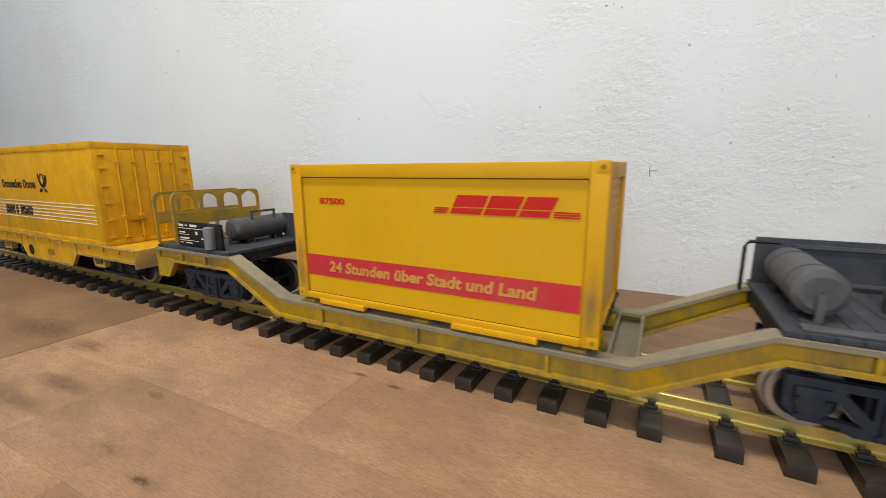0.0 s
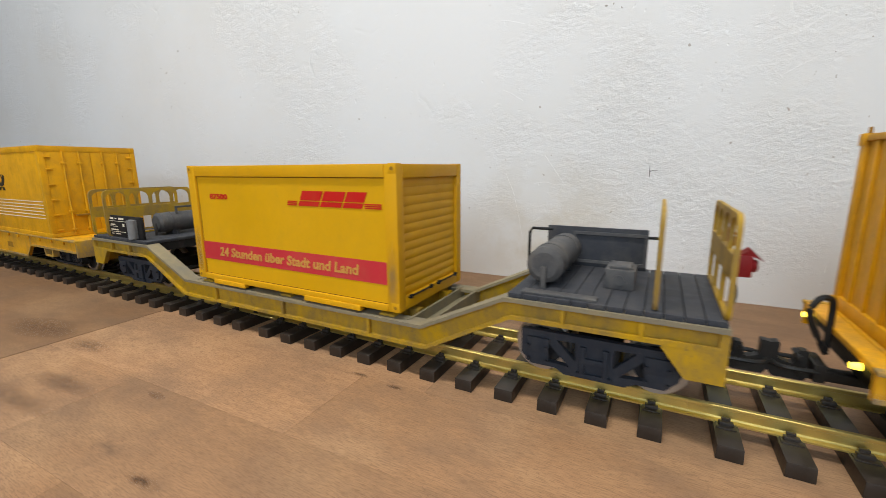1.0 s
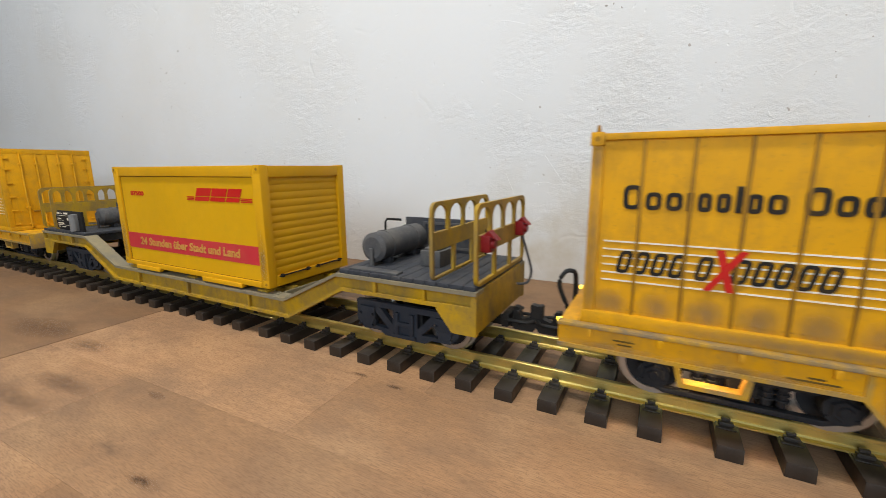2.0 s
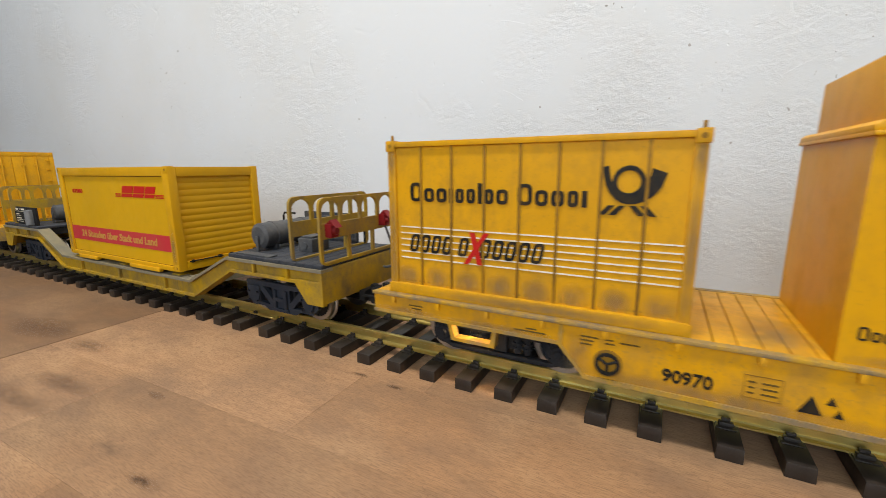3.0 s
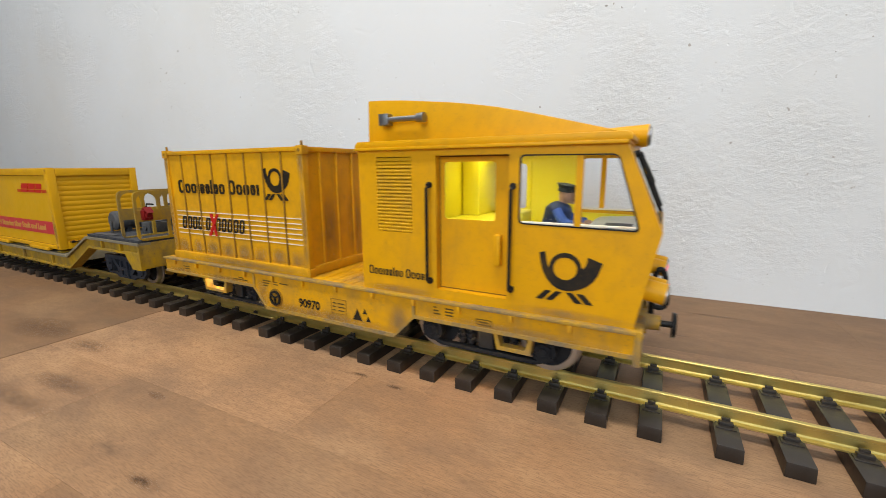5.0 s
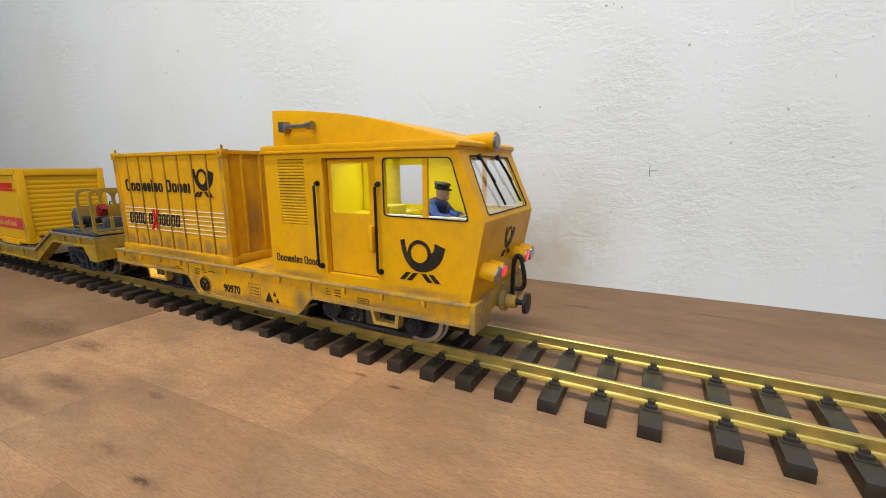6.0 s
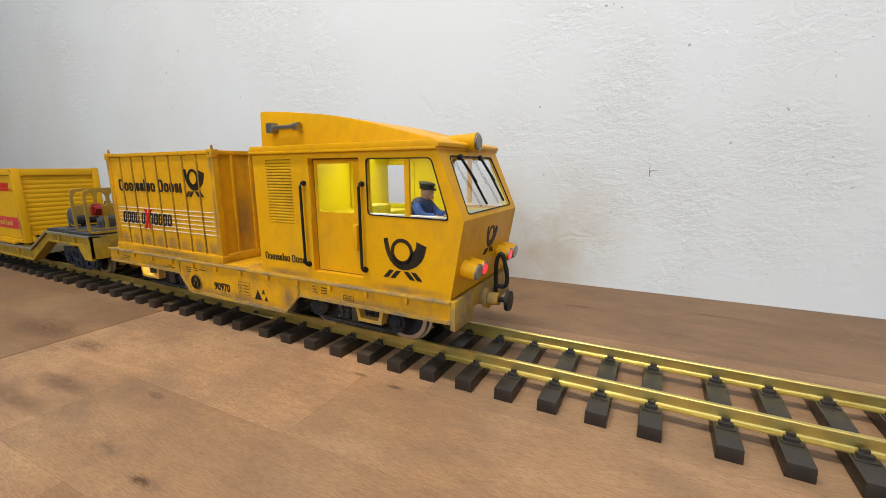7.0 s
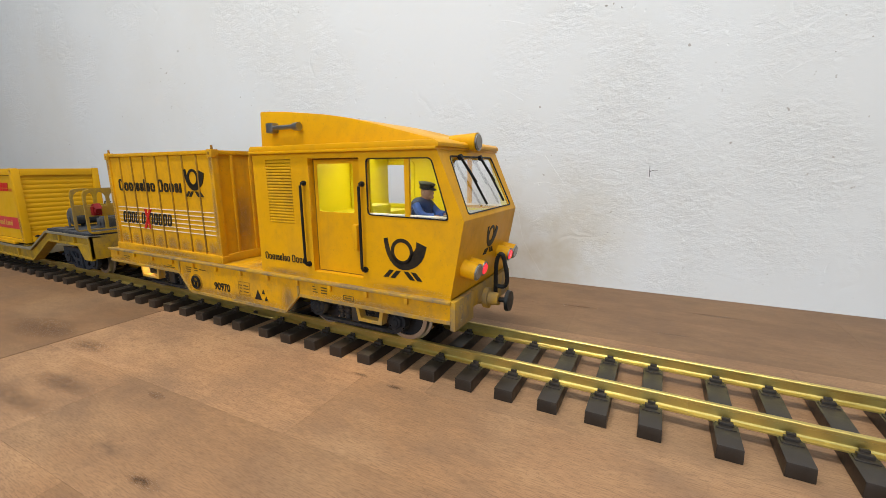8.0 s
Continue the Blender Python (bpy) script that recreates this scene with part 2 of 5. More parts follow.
def plaster(name, relief):
    """White limewashed plaster: trowel ridges, pits, faint grey and ochre patches."""
    m, t, p = nodes(name)
    v = coords(t, world_space=True)
    warp = t.nodes.new("ShaderNodeTexNoise")
    warp.inputs["Scale"].default_value, warp.inputs["Detail"].default_value = 9, 3
    link(t, v, warp.inputs["Vector"])
    mixv = t.nodes.new("ShaderNodeMix")
    mixv.data_type = "VECTOR"
    mixv.inputs[0].default_value = 0.12
    link(t, v, mixv.inputs[4])
    link(t, warp.outputs["Color"], mixv.inputs[5])
    wv = mixv.outputs[1]
    patch = noise_tex(t, v, 6.5, 4, 0.6)
    stroke = noise_tex(t, coords(t, (1, 1, 1.15), (0, 0.5, 0), True), 75, 7, 0.68)
    pits = t.nodes.new("ShaderNodeTexVoronoi")
    pits.inputs["Scale"].default_value = 55
    link(t, wv, pits.inputs["Vector"])
    pit = ramp(t, pits.outputs["Distance"], [(0.0, grey(0.0)), (0.10, grey(1.0))])
    ridge = t.nodes.new("ShaderNodeTexVoronoi")
    ridge.feature = "DISTANCE_TO_EDGE"
    ridge.inputs["Scale"].default_value = 9
    link(t, wv, ridge.inputs["Vector"])
    crack = ramp(t, ridge.outputs["Distance"], [(0.0, grey(0.0)), (0.035, grey(1.0))])
    where = ramp(t, patch, [(0.49, grey(0.04)), (0.62, grey(1.0))])
    h = mixc(t, where, grey(0.5), stroke)
    h2 = mixc(t, ramp(t, noise_tex(t, v, 12, 2), [(0.55, grey(0)), (0.7, grey(0.28))]), h, crack, "MULTIPLY")
    h3 = mixc(t, 0.25, h2, pit, "MULTIPLY")
    fine = noise_tex(t, coords(t, (1, 1, 1.4), (0, 0.3, 0), True), 210, 5, 0.65)
    h3 = mixc(t, mixc(t, 0.30, grey(0.0), where), h3, fine)
    b = bump(t, p, h3, 0.85 * relief, 0.003)
    dirt = noise_tex(t, v, 3.0, 5, 0.6)
    c = mixc(t, ramp(t, dirt, [(0.42, grey(0)), (0.75, grey(0.55))]), (0.70, 0.715, 0.735), (0.61, 0.595, 0.56))
    speck = noise_tex(t, v, 130, 2, 0.5)
    c = mixc(t, ramp(t, speck, [(0.74, grey(0)), (0.78, grey(0.7))]), c, (0.30, 0.26, 0.22))
    # an ochre damp stain low on the wall behind the end of the track
    near = t.nodes.new("ShaderNodeMapping")
    near.inputs["Location"].default_value = (1.05, 0.0, -0.45)
    near.inputs["Scale"].default_value = (9.0, 0.0, 9.0)
    link(t, v, near.inputs[0])
    size = t.nodes.new("ShaderNodeVectorMath")
    size.operation = "LENGTH"
    link(t, near.outputs[0], size.inputs[0])
    spot = ramp(t, size.outputs["Value"], [(0.25, grey(0.75)), (1.0, grey(0.0))])
    rag = ramp(t, noise_tex(t, v, 16, 5, 0.65), [(0.34, grey(0.25)), (0.62, grey(1.0))])
    c = mixc(t, mixc(t, 1.0, spot, rag, "MULTIPLY"), c, (0.50, 0.44, 0.34))
    link(t, c, p.inputs["Base Color"])
    p.inputs["Roughness"].default_value = 0.75
    return m


M["plaster"] = plaster("white_plaster", 1.0)
M["room"] = plaster("room_plaster", 0.3)
M["chip"] = painted("chipped_plaster", (0.28, 0.26, 0.235), (0.45, 0.43, 0.40), 0.6, 0.85, coarse=300)
M["mark"] = painted("pencil_mark", (0.035, 0.035, 0.04), (0.2, 0.2, 0.2), 0.3, 0.8, coarse=200)

# ---- mesh helpers (millimetres) ----
ORIGIN = {}


def box(bm, x0, x1, y0, y1, z0, z1, bev=0.0):
    r = bmesh.ops.create_cube(bm, size=1)
    for v in r["verts"]:
        v.co = Vector((x0 + (v.co.x + 0.5) * (x1 - x0), y0 + (v.co.y + 0.5) * (y1 - y0), z0 + (v.co.z + 0.5) * (z1 - z0)))
    if bev:
        es = list({e for v in r["verts"] for e in v.link_edges})
        bmesh.ops.bevel(bm, geom=es, offset=bev, segments=2, affect="EDGES", profile=0.6)
    return bm


def rod(bm, p0, p1, r, r2=None, seg=16, caps=True):
    p0, p1 = Vector(p0), Vector(p1)
    d = p1 - p0
    m = Matrix.Translation((p0 + p1) / 2) @ d.to_track_quat("Z", "Y").to_matrix().to_4x4()
    bmesh.ops.create_cone(bm, cap_ends=caps, segments=seg, radius1=r, radius2=r if r2 is None else r2, depth=d.length, matrix=m)
    return bm


def tube(bm, pts, r, seg=8):
    """A round bar along a polyline."""
    pts = [Vector(p) for p in pts]
    rings = []
    for i, p in enumerate(pts):
        a = pts[max(0, i - 1)]
        b = pts[min(len(pts) - 1, i + 1)]
        d = (b - a).normalized()
        up = Vector((0, 0, 1)) if abs(d.z) < 0.9 else Vector((0, 1, 0))
        s = d.cross(up).normalized()
        u = s.cross(d).normalized()
        rings.append([bm.verts.new(p + r * (math.cos(2 * math.pi * k / seg) * s + math.sin(2 * math.pi * k / seg) * u)) for k in range(seg)])
    for a, b in zip(rings, rings[1:]):
        for k in range(seg):
            bm.faces.new((a[k], a[(k + 1) % seg], b[(k + 1) % seg], b[k]))
    bm.faces.new(rings[0])
    bm.faces.new(rings[-1][::-1])
    return bm


def curved(pts, n=6):
    """A smooth run through the points."""
    p = [Vector(q) for q in pts]
    p = [p[0]] + p + [p[-1]]
    out = []
    for i in range(1, len(p) - 2):
        for j in range(n):
            t = j / n
            out.append(0.5 * (2 * p[i] + (p[i + 1] - p[i - 1]) * t + (2 * p[i - 1] - 5 * p[i] + 4 * p[i + 1] - p[i + 2]) * t * t + (3 * p[i] - p[i - 1] - 3 * p[i + 1] + p[i + 2]) * t ** 3))
    return out + [p[-2]]


def fillet(poly, r, n=4):
    """The polygon with its corners rounded."""
    out = []
    k = len(poly)
    for i in range(k):
        p, a, b = Vector(poly[i]), Vector(poly[i - 1]), Vector(poly[(i + 1) % k])
        ua, ub = (a - p), (b - p)
        q = min(r, ua.length * 0.45, ub.length * 0.45)
        ua.normalize(), ub.normalize()
        s, e = p + ua * q, p + ub * q
        for j in range(n + 1):
            f = j / n
            out.append(tuple((1 - f) ** 2 * s + 2 * f * (1 - f) * p + f * f * e))
    return out


def rect(u0, u1, v0, v1):
    return [(u0, v0), (u1, v0), (u1, v1), (u0, v1)]


def circle(cu, cv, r, n=24):
    return [(cu + r * math.cos(2 * math.pi * i / n), cv + r * math.sin(2 * math.pi * i / n)) for i in range(n)]


def XZ(u, v, w):
    return Vector((u, w, v))


def YZ(u, v, w):
    return Vector((w, u, v))


def XY(u, v, w):
    return Vector((u, v, w))


def plate(bm, outer, holes, w0, w1, at=XZ):
    """A flat plate with holes, from w0 to w1 across its plane."""
    made = []
    for loop in [outer] + list(holes):
        vs = [bm.verts.new(at(u, v, w0)) for u, v in loop]
        made += [bm.edges.new((vs[i], vs[(i + 1) % len(vs)])) for i in range(len(vs))]
    r = bmesh.ops.triangle_fill(bm, use_beauty=True, use_dissolve=False, edges=made)
    faces = [g for g in r["geom"] if isinstance(g, bmesh.types.BMFace)]
    e = bmesh.ops.extrude_face_region(bm, geom=faces, use_keep_orig=True)
    d = at(0, 0, w1) - at(0, 0, w0)
    bmesh.ops.translate(bm, vec=d, verts=[g for g in e["geom"] if isinstance(g, bmesh.types.BMVert)])
    bmesh.ops.recalc_face_normals(bm, faces=bm.faces[:])
    return bm


def ribbon(bm, line, thick, y0, y1):
    """A flange: a strip that follows a polyline in the x-z plane."""
    top = [(x, z) for x, z in line]
    low = [(x, z - thick) for x, z in reversed(line)]
    return plate(bm, top + low, [], y0, y1)


def soft_edges(bm, w, seg=2, angle=40):
    es = [e for e in bm.edges if len(e.link_faces) == 2 and e.calc_face_angle(0) > radians(angle)]
    bmesh.ops.bevel(bm, geom=es, offset=w, segments=seg, affect="EDGES", profile=0.6)
    return bm


def finish(name, bm, mats, origin):
    bmesh.ops.remove_doubles(bm, verts=bm.verts[:], dist=1e-4)
    me = bpy.data.meshes.new(name)
    bmesh.ops.translate(bm, vec=-Vector(origin), verts=bm.verts[:])
    bmesh.ops.scale(bm, vec=(MM, MM, MM), verts=bm.verts[:])
    bm.to_mesh(me)
    bm.free()
    for m in mats if isinstance(mats, (list, tuple)) else [mats]:
        me.materials.append(m)
    me.shade_smooth()
    me.set_sharp_from_angle(angle=radians(32))
    return me


def thing(name, origin, label, category, group="", kind=""):
    ob = new(name)
    ob.empty_display_size = 0.02
    ob.location = Vector(origin) * MM
    ORIGIN[ob.name] = Vector(origin)
    return tagged(ob, label, category, group, kind)


def part(name, bm, material, parent, label="", origin=None):
    base = ORIGIN[parent.name]
    here = Vector(origin) if origin is not None else base
    ob = new(name, finish(name, bm, material, here))
    ob.parent = parent
    ob.location = (here - base) * MM
    ORIGIN[ob.name] = here
    return tagged(ob, label)


def solid(name, bm, material, origin, label="", category="", group="", kind=""):
    ob = new(name, finish(name, bm, material, origin))
    ob.location = Vector(origin) * MM
    ORIGIN[ob.name] = Vector(origin)
    return tagged(ob, label, category, group, kind)


def B():
    return bmesh.new()


def lettering(name, text, material, parent, x, z, y, height, width, bold=0.0, shear=0.0, depth=0.25):
    """Raised print on a side that faces -y; x, z is the lower left corner of the words."""
    cu = bpy.data.curves.new(name, "FONT")
    cu.body, cu.size, cu.shear, cu.offset, cu.extrude, cu.resolution_u = text, 1.0, shear, bold, 0.01, 3
    tmp = new("letters_source", cu)
    bpy.context.view_layer.update()
    me = bpy.data.meshes.new_from_object(tmp.evaluated_get(bpy.context.evaluated_depsgraph_get()))
    bpy.data.objects.remove(tmp)
    bm = B()
    bm.from_mesh(me)
    xs = [v.co.x for v in bm.verts]
    ys = [v.co.y for v in bm.verts]
    kx, kz = width / (max(xs) - min(xs)), height / (max(ys) - min(ys))
    x_min, y_min = min(xs), min(ys)
    for v in bm.verts:
        v.co = Vector((x + (v.co.x - x_min) * kx, y - depth * (0.5 + v.co.z / 0.02), z + (v.co.y - y_min) * kz))
    bmesh.ops.recalc_face_normals(bm, faces=bm.faces[:])
    return part(name, bm, material, parent)


def bars(name, signs, material, parent, x, z, y, height, width, low=0.72, shear=0.0, gap=0.18, stroke=0.25, depth=0.25):
    """Print drawn as plain rounded rings (O, o) and plain upright bars (I, i); O and I stand tall, a blank leaves a space."""
    wide = {"O": 0.92, "o": 0.78, "c": 0.62, "I": stroke * 1.15, "i": stroke * 1.2, " ": 0.24}
    total = sum(wide[c] + gap for c in signs) - gap
    k = width / total
    bm = B()
    u = 0.0
    for c in signs:
        w = wide[c]
        h = height if c in "OI" else height * low
        if c != " ":
            def at(pts):
                return [(p + shear * q, z + q) for p, q in pts]
            a, b, e = x + u * k, x + (u + w) * k, stroke * k
            if c in "Ii":
                plate(bm, at(rect(a, b, 0, h)), [], y - depth, y)
            else:
                r = 0.42 * min(b - a, h)
                plate(bm, at(fillet(rect(a, b, 0, h), r, 5)), [at(fillet(rect(a + e, b - e, e * 0.85, h - e * 0.85), r * 0.7, 4))], y - depth, y)
        u += w + gap
    return part(name, bm, material, parent)


def horn(name, parent, material, at, cx, cz, w0, w1, k=1.0, kv=1.0):
    """A curled horn with two tassels as plain shapes: a ring, a cup, a bell and slanted dashes."""
    bm = B()

    def q(pts):
        return [(cx + a * k, cz + b * kv) for a, b in pts]

    plate(bm, q(circle(0, 0.6, 11.4, 36)), [q(circle(0, 0.4, 8.2, 32))], w0, w1, at)
    outer = [(-18.7, 11.0), (-17.6, 3.5), (-15.6, -3.0), (-12.6, -8.2), (-8.6, -12.4), (-4.4, -14.8), (0.5, -15.8), (6.0, -15.3), (11.0, -13.5), (15.8, -10.6), (19.6, -6.8), (22.4, -2.0), (25.0, 6.5)]
    inner = [(15.0, 10.1), (14.4, 5.0), (13.0, 2.4), (11.4, 1.4)] + [(9.8 * math.cos(u), 9.8 * math.sin(u)) for u in [-0.1 - 2.7 * i / 16 for i in range(17)]] + [(-11.0, -1.2), (-12.4, 2.2), (-13.6, 7.0), (-14.4, 12.0)]
    plate(bm, q(outer + inner), [], w0, w1 + (w1 - w0) * 0.08, at)
    for s in (-1, 1):
        for d in (0.0, 7.4):
            plate(bm, q([(s * (1.4 + d), -16.9), (s * (6.2 + d), -16.9), (s * (13.0 + d), -24.0), (s * (7.8 + d), -24.0)][::s]), [], w0, w1, at)
    return part(name, bm, material, parent)


def smear(parent, u, v, wu, wv, w, at=XZ):
    """A patch of dust brushed onto a flat side: u, v is its middle, wu and wv its size."""
    pts = [(u + wu * 0.5 * math.cos(a), v + wv * 0.5 * math.sin(a)) for a in [2 * math.pi * i / 20 for i in range(20)]]
    bm = B()
    bm.faces.new([bm.verts.new(at(p, q, w)) for p, q in pts])
    part("dust_smear", bm, M["dust"], parent, "grey-brown smear of dust")


# ---- the room ----
WALL_Y, WALL_TURN = 231.4, 1.365


CHIPS = [(-69, 197, 0.9), (-141, 257, 0.6), (-834, 319, 1.2), (-778, 342, 2.0), (-629, 164, 0.8), (-50, 64, 0.6), (-43, 63, 0.6), (-325, 254, 0.8), (-629, 253, 1.1), (98, 32, 0.6), (70, 190, 0.5), (122, 232, 0.6), (-67, 299, 1.4), (-60, 300, 1.0), (-52, 295, 1.0)]


def slab(name, x0, x1, y0, y1, z0, z1, material, label, category):
    return solid(name, box(B(), x0, x1, y0, y1, z0, z1), material, (x0, y0, z0), label, category, kind="structure")


def build_room():
    bm = B()
    plate(bm, rect(-3600, 2000, -750, 1700), [], 0, 120)
    w = solid("wall_north", bm, M["plaster"], (0, 0, 0), "rough white plastered wall behind the track", "wall", kind="structure")
    w.matrix_world = pose(0, WALL_Y * MM, 0, 0, 0, WALL_TURN)
    ORIGIN[w.name] = Vector((0, 0, 0))
    for pts in ([(-13.2, 125.5), (-13.6, 137)], [(-13.2, 131), (-9.5, 132.6)], [(-9.5, 132.6), (-6, 132.4)]):
        t = tube(B(), [(pts[0][0], -0.05, pts[0][1]), (pts[1][0], -0.05, pts[1][1])], 0.3, 5)
        part("pencil_line", t, M["mark"], w, "short dark pencil line")
    for line in ([(-186, 302), (-170, 300), (-152, 294)], [(-177, 226), (-166, 221), (-152, 212)], [(9, 176), (22, 163), (30, 154), (38, 146)],
                 [(50, 121), (64, 118), (80, 119), (95, 126)], [(52, 117), (60, 111), (70, 108)], [(7, 84), (20, 85), (34, 87), (50, 92)], [(20, 78), (30, 76), (44, 78)],
                 [(-170, 128), (-160, 104), (-152, 72), (-147, 50), (-134, 26), (-121, 6)], [(-136, 117), (-122, 119), (-110, 116), (-93, 117)],
                 [(-124, 150), (-112, 133), (-101, 118)], [(86, 216), (100, 224), (112, 230)], [(-596, 400), (-600, 380)]):
        pts = curved([(x, 0.12, z) for x, z in line], 3)
        part("plaster_ridge", tube(B(), pts, 0.27, 6), M["plaster"], w)
    for x, z, r in CHIPS:
        bm = B()
        bmesh.ops.create_icosphere(bm, subdivisions=1, radius=1, matrix=Matrix.LocRotScale((x, -0.02, z), Euler((0, x * 0.7, 0)), (r * 1.2, 0.15, r * 0.7)))
        part("plaster_chip", bm, M["chip"], w, "small dark chip in the plaster")
    bm = B()
    plate(bm, rect(-3600, 2000, -750, 1700), [rect(-750, 950, 450, 1620)], -2320, -2200)
    s = solid("wall_south", bm, M["room"], (0, -2200, 0), "plain pale room wall with a window", "wall", kind="structure")
    win = thing("window_1", (350, -2220, 450), "plain window with a white frame", "window", kind="structure")
    for nm, a in (("window_frame", (-750, -710, 450, 1620)), ("window_frame", (910, 950, 450, 1620)),
                  ("window_frame", (-710, 910, 450, 490)), ("window_frame", (-710, 910, 1580, 1620)), ("window_frame", (85, 115, 490, 1580))):
        part(nm, box(B(), a[0], a[1], -2290, -2250, a[2], a[3], 3), M["room"], win)
    slab("wall_west", -3720, -3600, -2200, 500, -750, 1700, M["room"], "plain pale room wall", "wall")
    slab("wall_east", 2000, 2120, -2200, 500, -750, 1700, M["room"], "plain pale room wall", "wall")
    slab("ceiling", -3720, 2120, -2320, 500, 1700, 1780, M["room"], "plain pale ceiling", "ceiling")
    slab("floor", -3720, 2120, -2320, 500, -800, -750, M["deck"], "plain grey floor", "floor")
    lamp = thing("ceiling_light", (-280, -420, 1700), "long warm ceiling lamp", "ceiling lamp")
    part("housing", box(B(), -850, 290, -510, -330, 1520, 1700, 4), M["room"], lamp)


def build_table():
    """A long worktop glued from beech staves, in two lengths that meet in a fine seam."""
    table = thing("worktop", (-900, 0, -40), "brown oiled beech worktop of glued staves, stained and scratched", "table")
    part("core", box(B(), -3300, 1400, -620, 231.2, -40, -4.2, 1), M["wood"], table)
    for sx in (-2600, 900):
        for sy in (-520, 120):
            part("leg", box(B(), sx - 35, sx + 35, sy - 35, sy + 35, -750, -40, 3), M["wood"], table)
    for x, y, lx, ly, rot in ((-171, -56, 17, 4, -8), (-171, -56, 14, 3, -8), (-141, -60, 17, 4, -8), (-142, -60, 14, 3, -8), (-198, -177, 30, 7, 6), (-199, -177, 18, 4, 6), (-268, -132, 22, 6, -12), (-340, -150, 84, 15, 5), (-346, -172, 100, 17, 1),
                              (-395, -112, 60, 18, 4), (-480, -110, 110, 36, 8), (-560, -150, 120, 40, 0), (-150, -190, 10, 4, 10), (20, 110, 40, 4, 3), (-60, 150, 50, 6, 3), (60, 175, 60, 8, 2), (-175, -183, 9, 3, 4)):
        bm = B()
        q = [(lx * math.cos(a) * 0.5, ly * math.sin(a) * 0.5) for a in [2 * math.pi * i / 24 for i in range(24)]]
        bm.faces.new([bm.verts.new((u, v, 0)) for u, v in q])
        bmesh.ops.rotate(bm, cent=(0, 0, 0), matrix=Matrix.Rotation(radians(rot), 3, "Z"), verts=bm.verts[:])
        bmesh.ops.translate(bm, vec=(x, y, 0.06), verts=bm.verts[:])
        part("stain", bm, M["stain"], table, "dark worn stain")
    rng = random.Random(4)
    shared = {}
    ends = {-1: (-168, 70), 0: (-121, 310), -2: (-305, 40), -3: (-230, 120), 1: (-180, 90), 2: (-60, 190), 3: (-250, 150)}
    # staves beside the track a little lighter, those to the right darker
    tones = {(0, 0): "pale_wood", (0, 1): "brown_wood", (0, 2): "brown_wood", (1, 0): "wood", (1, 1): "brown_wood", (1, 2): "brown_wood", (-1, 0): "pale_wood", (-1, 2): "brown_wood", (-2, 2): "brown_wood", (-2, 1): "brown_wood", (-3, 1): "brown_wood"}
    WIDE = 67.5
    for board, (bx0, bx1) in enumerate(((-2600, -427.1), (-426.2, 900))):
        for row in range(-8, 4):
            y = 10.0 + (row - 1) * WIDE + (0 if board else 21)
            cuts = list(ends.get(row, ())) if board else []
            x, k = bx0, 0
            while x < bx1 - 1:
                ln = cuts[k] - x if k < len(cuts) else rng.choice((290, 350, 420, 480))
                if bx1 - (x + ln) < 120:
                    ln = bx1 - x
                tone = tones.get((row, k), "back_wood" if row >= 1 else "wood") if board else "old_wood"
                wide = 231.3 - y if row == 3 else WIDE
                key = (tone, round(ln), round(wide))
                if key not in shared:
                    shared[key] = finish("stave", box(B(), 0, ln - 0.12, 0, wide - 0.08, -4.1, 0, 0.0), M[tone], (0, 0, 0))
                ob = new("stave", shared[key])
                ob.parent = table
                ob.location = (Vector((x, y, 0)) - ORIGIN[table.name]) * MM
                x, k = x + ln, k + 1
    table.matrix_basis = pose(0, 0, 0, 0, 0, WALL_TURN) @ Matrix.Translation(ORIGIN[table.name] * MM)


# ---- the track ----
PITCH, GAP, X0 = 25.994, 1.30, -281.35
SECTION = PITCH * (11 + GAP)
TIE, RAIL_H = 7.5, 8.4


def rail_profile():
    half = [(3.3, 0), (3.3, 0.9), (1.3, 1.5), (0.62, 2.3), (0.62, 5.9), (1.45, 6.5), (1.45, 8.0), (1.05, 8.4)]
    return half + [(-a, b) for a, b in reversed(half)]


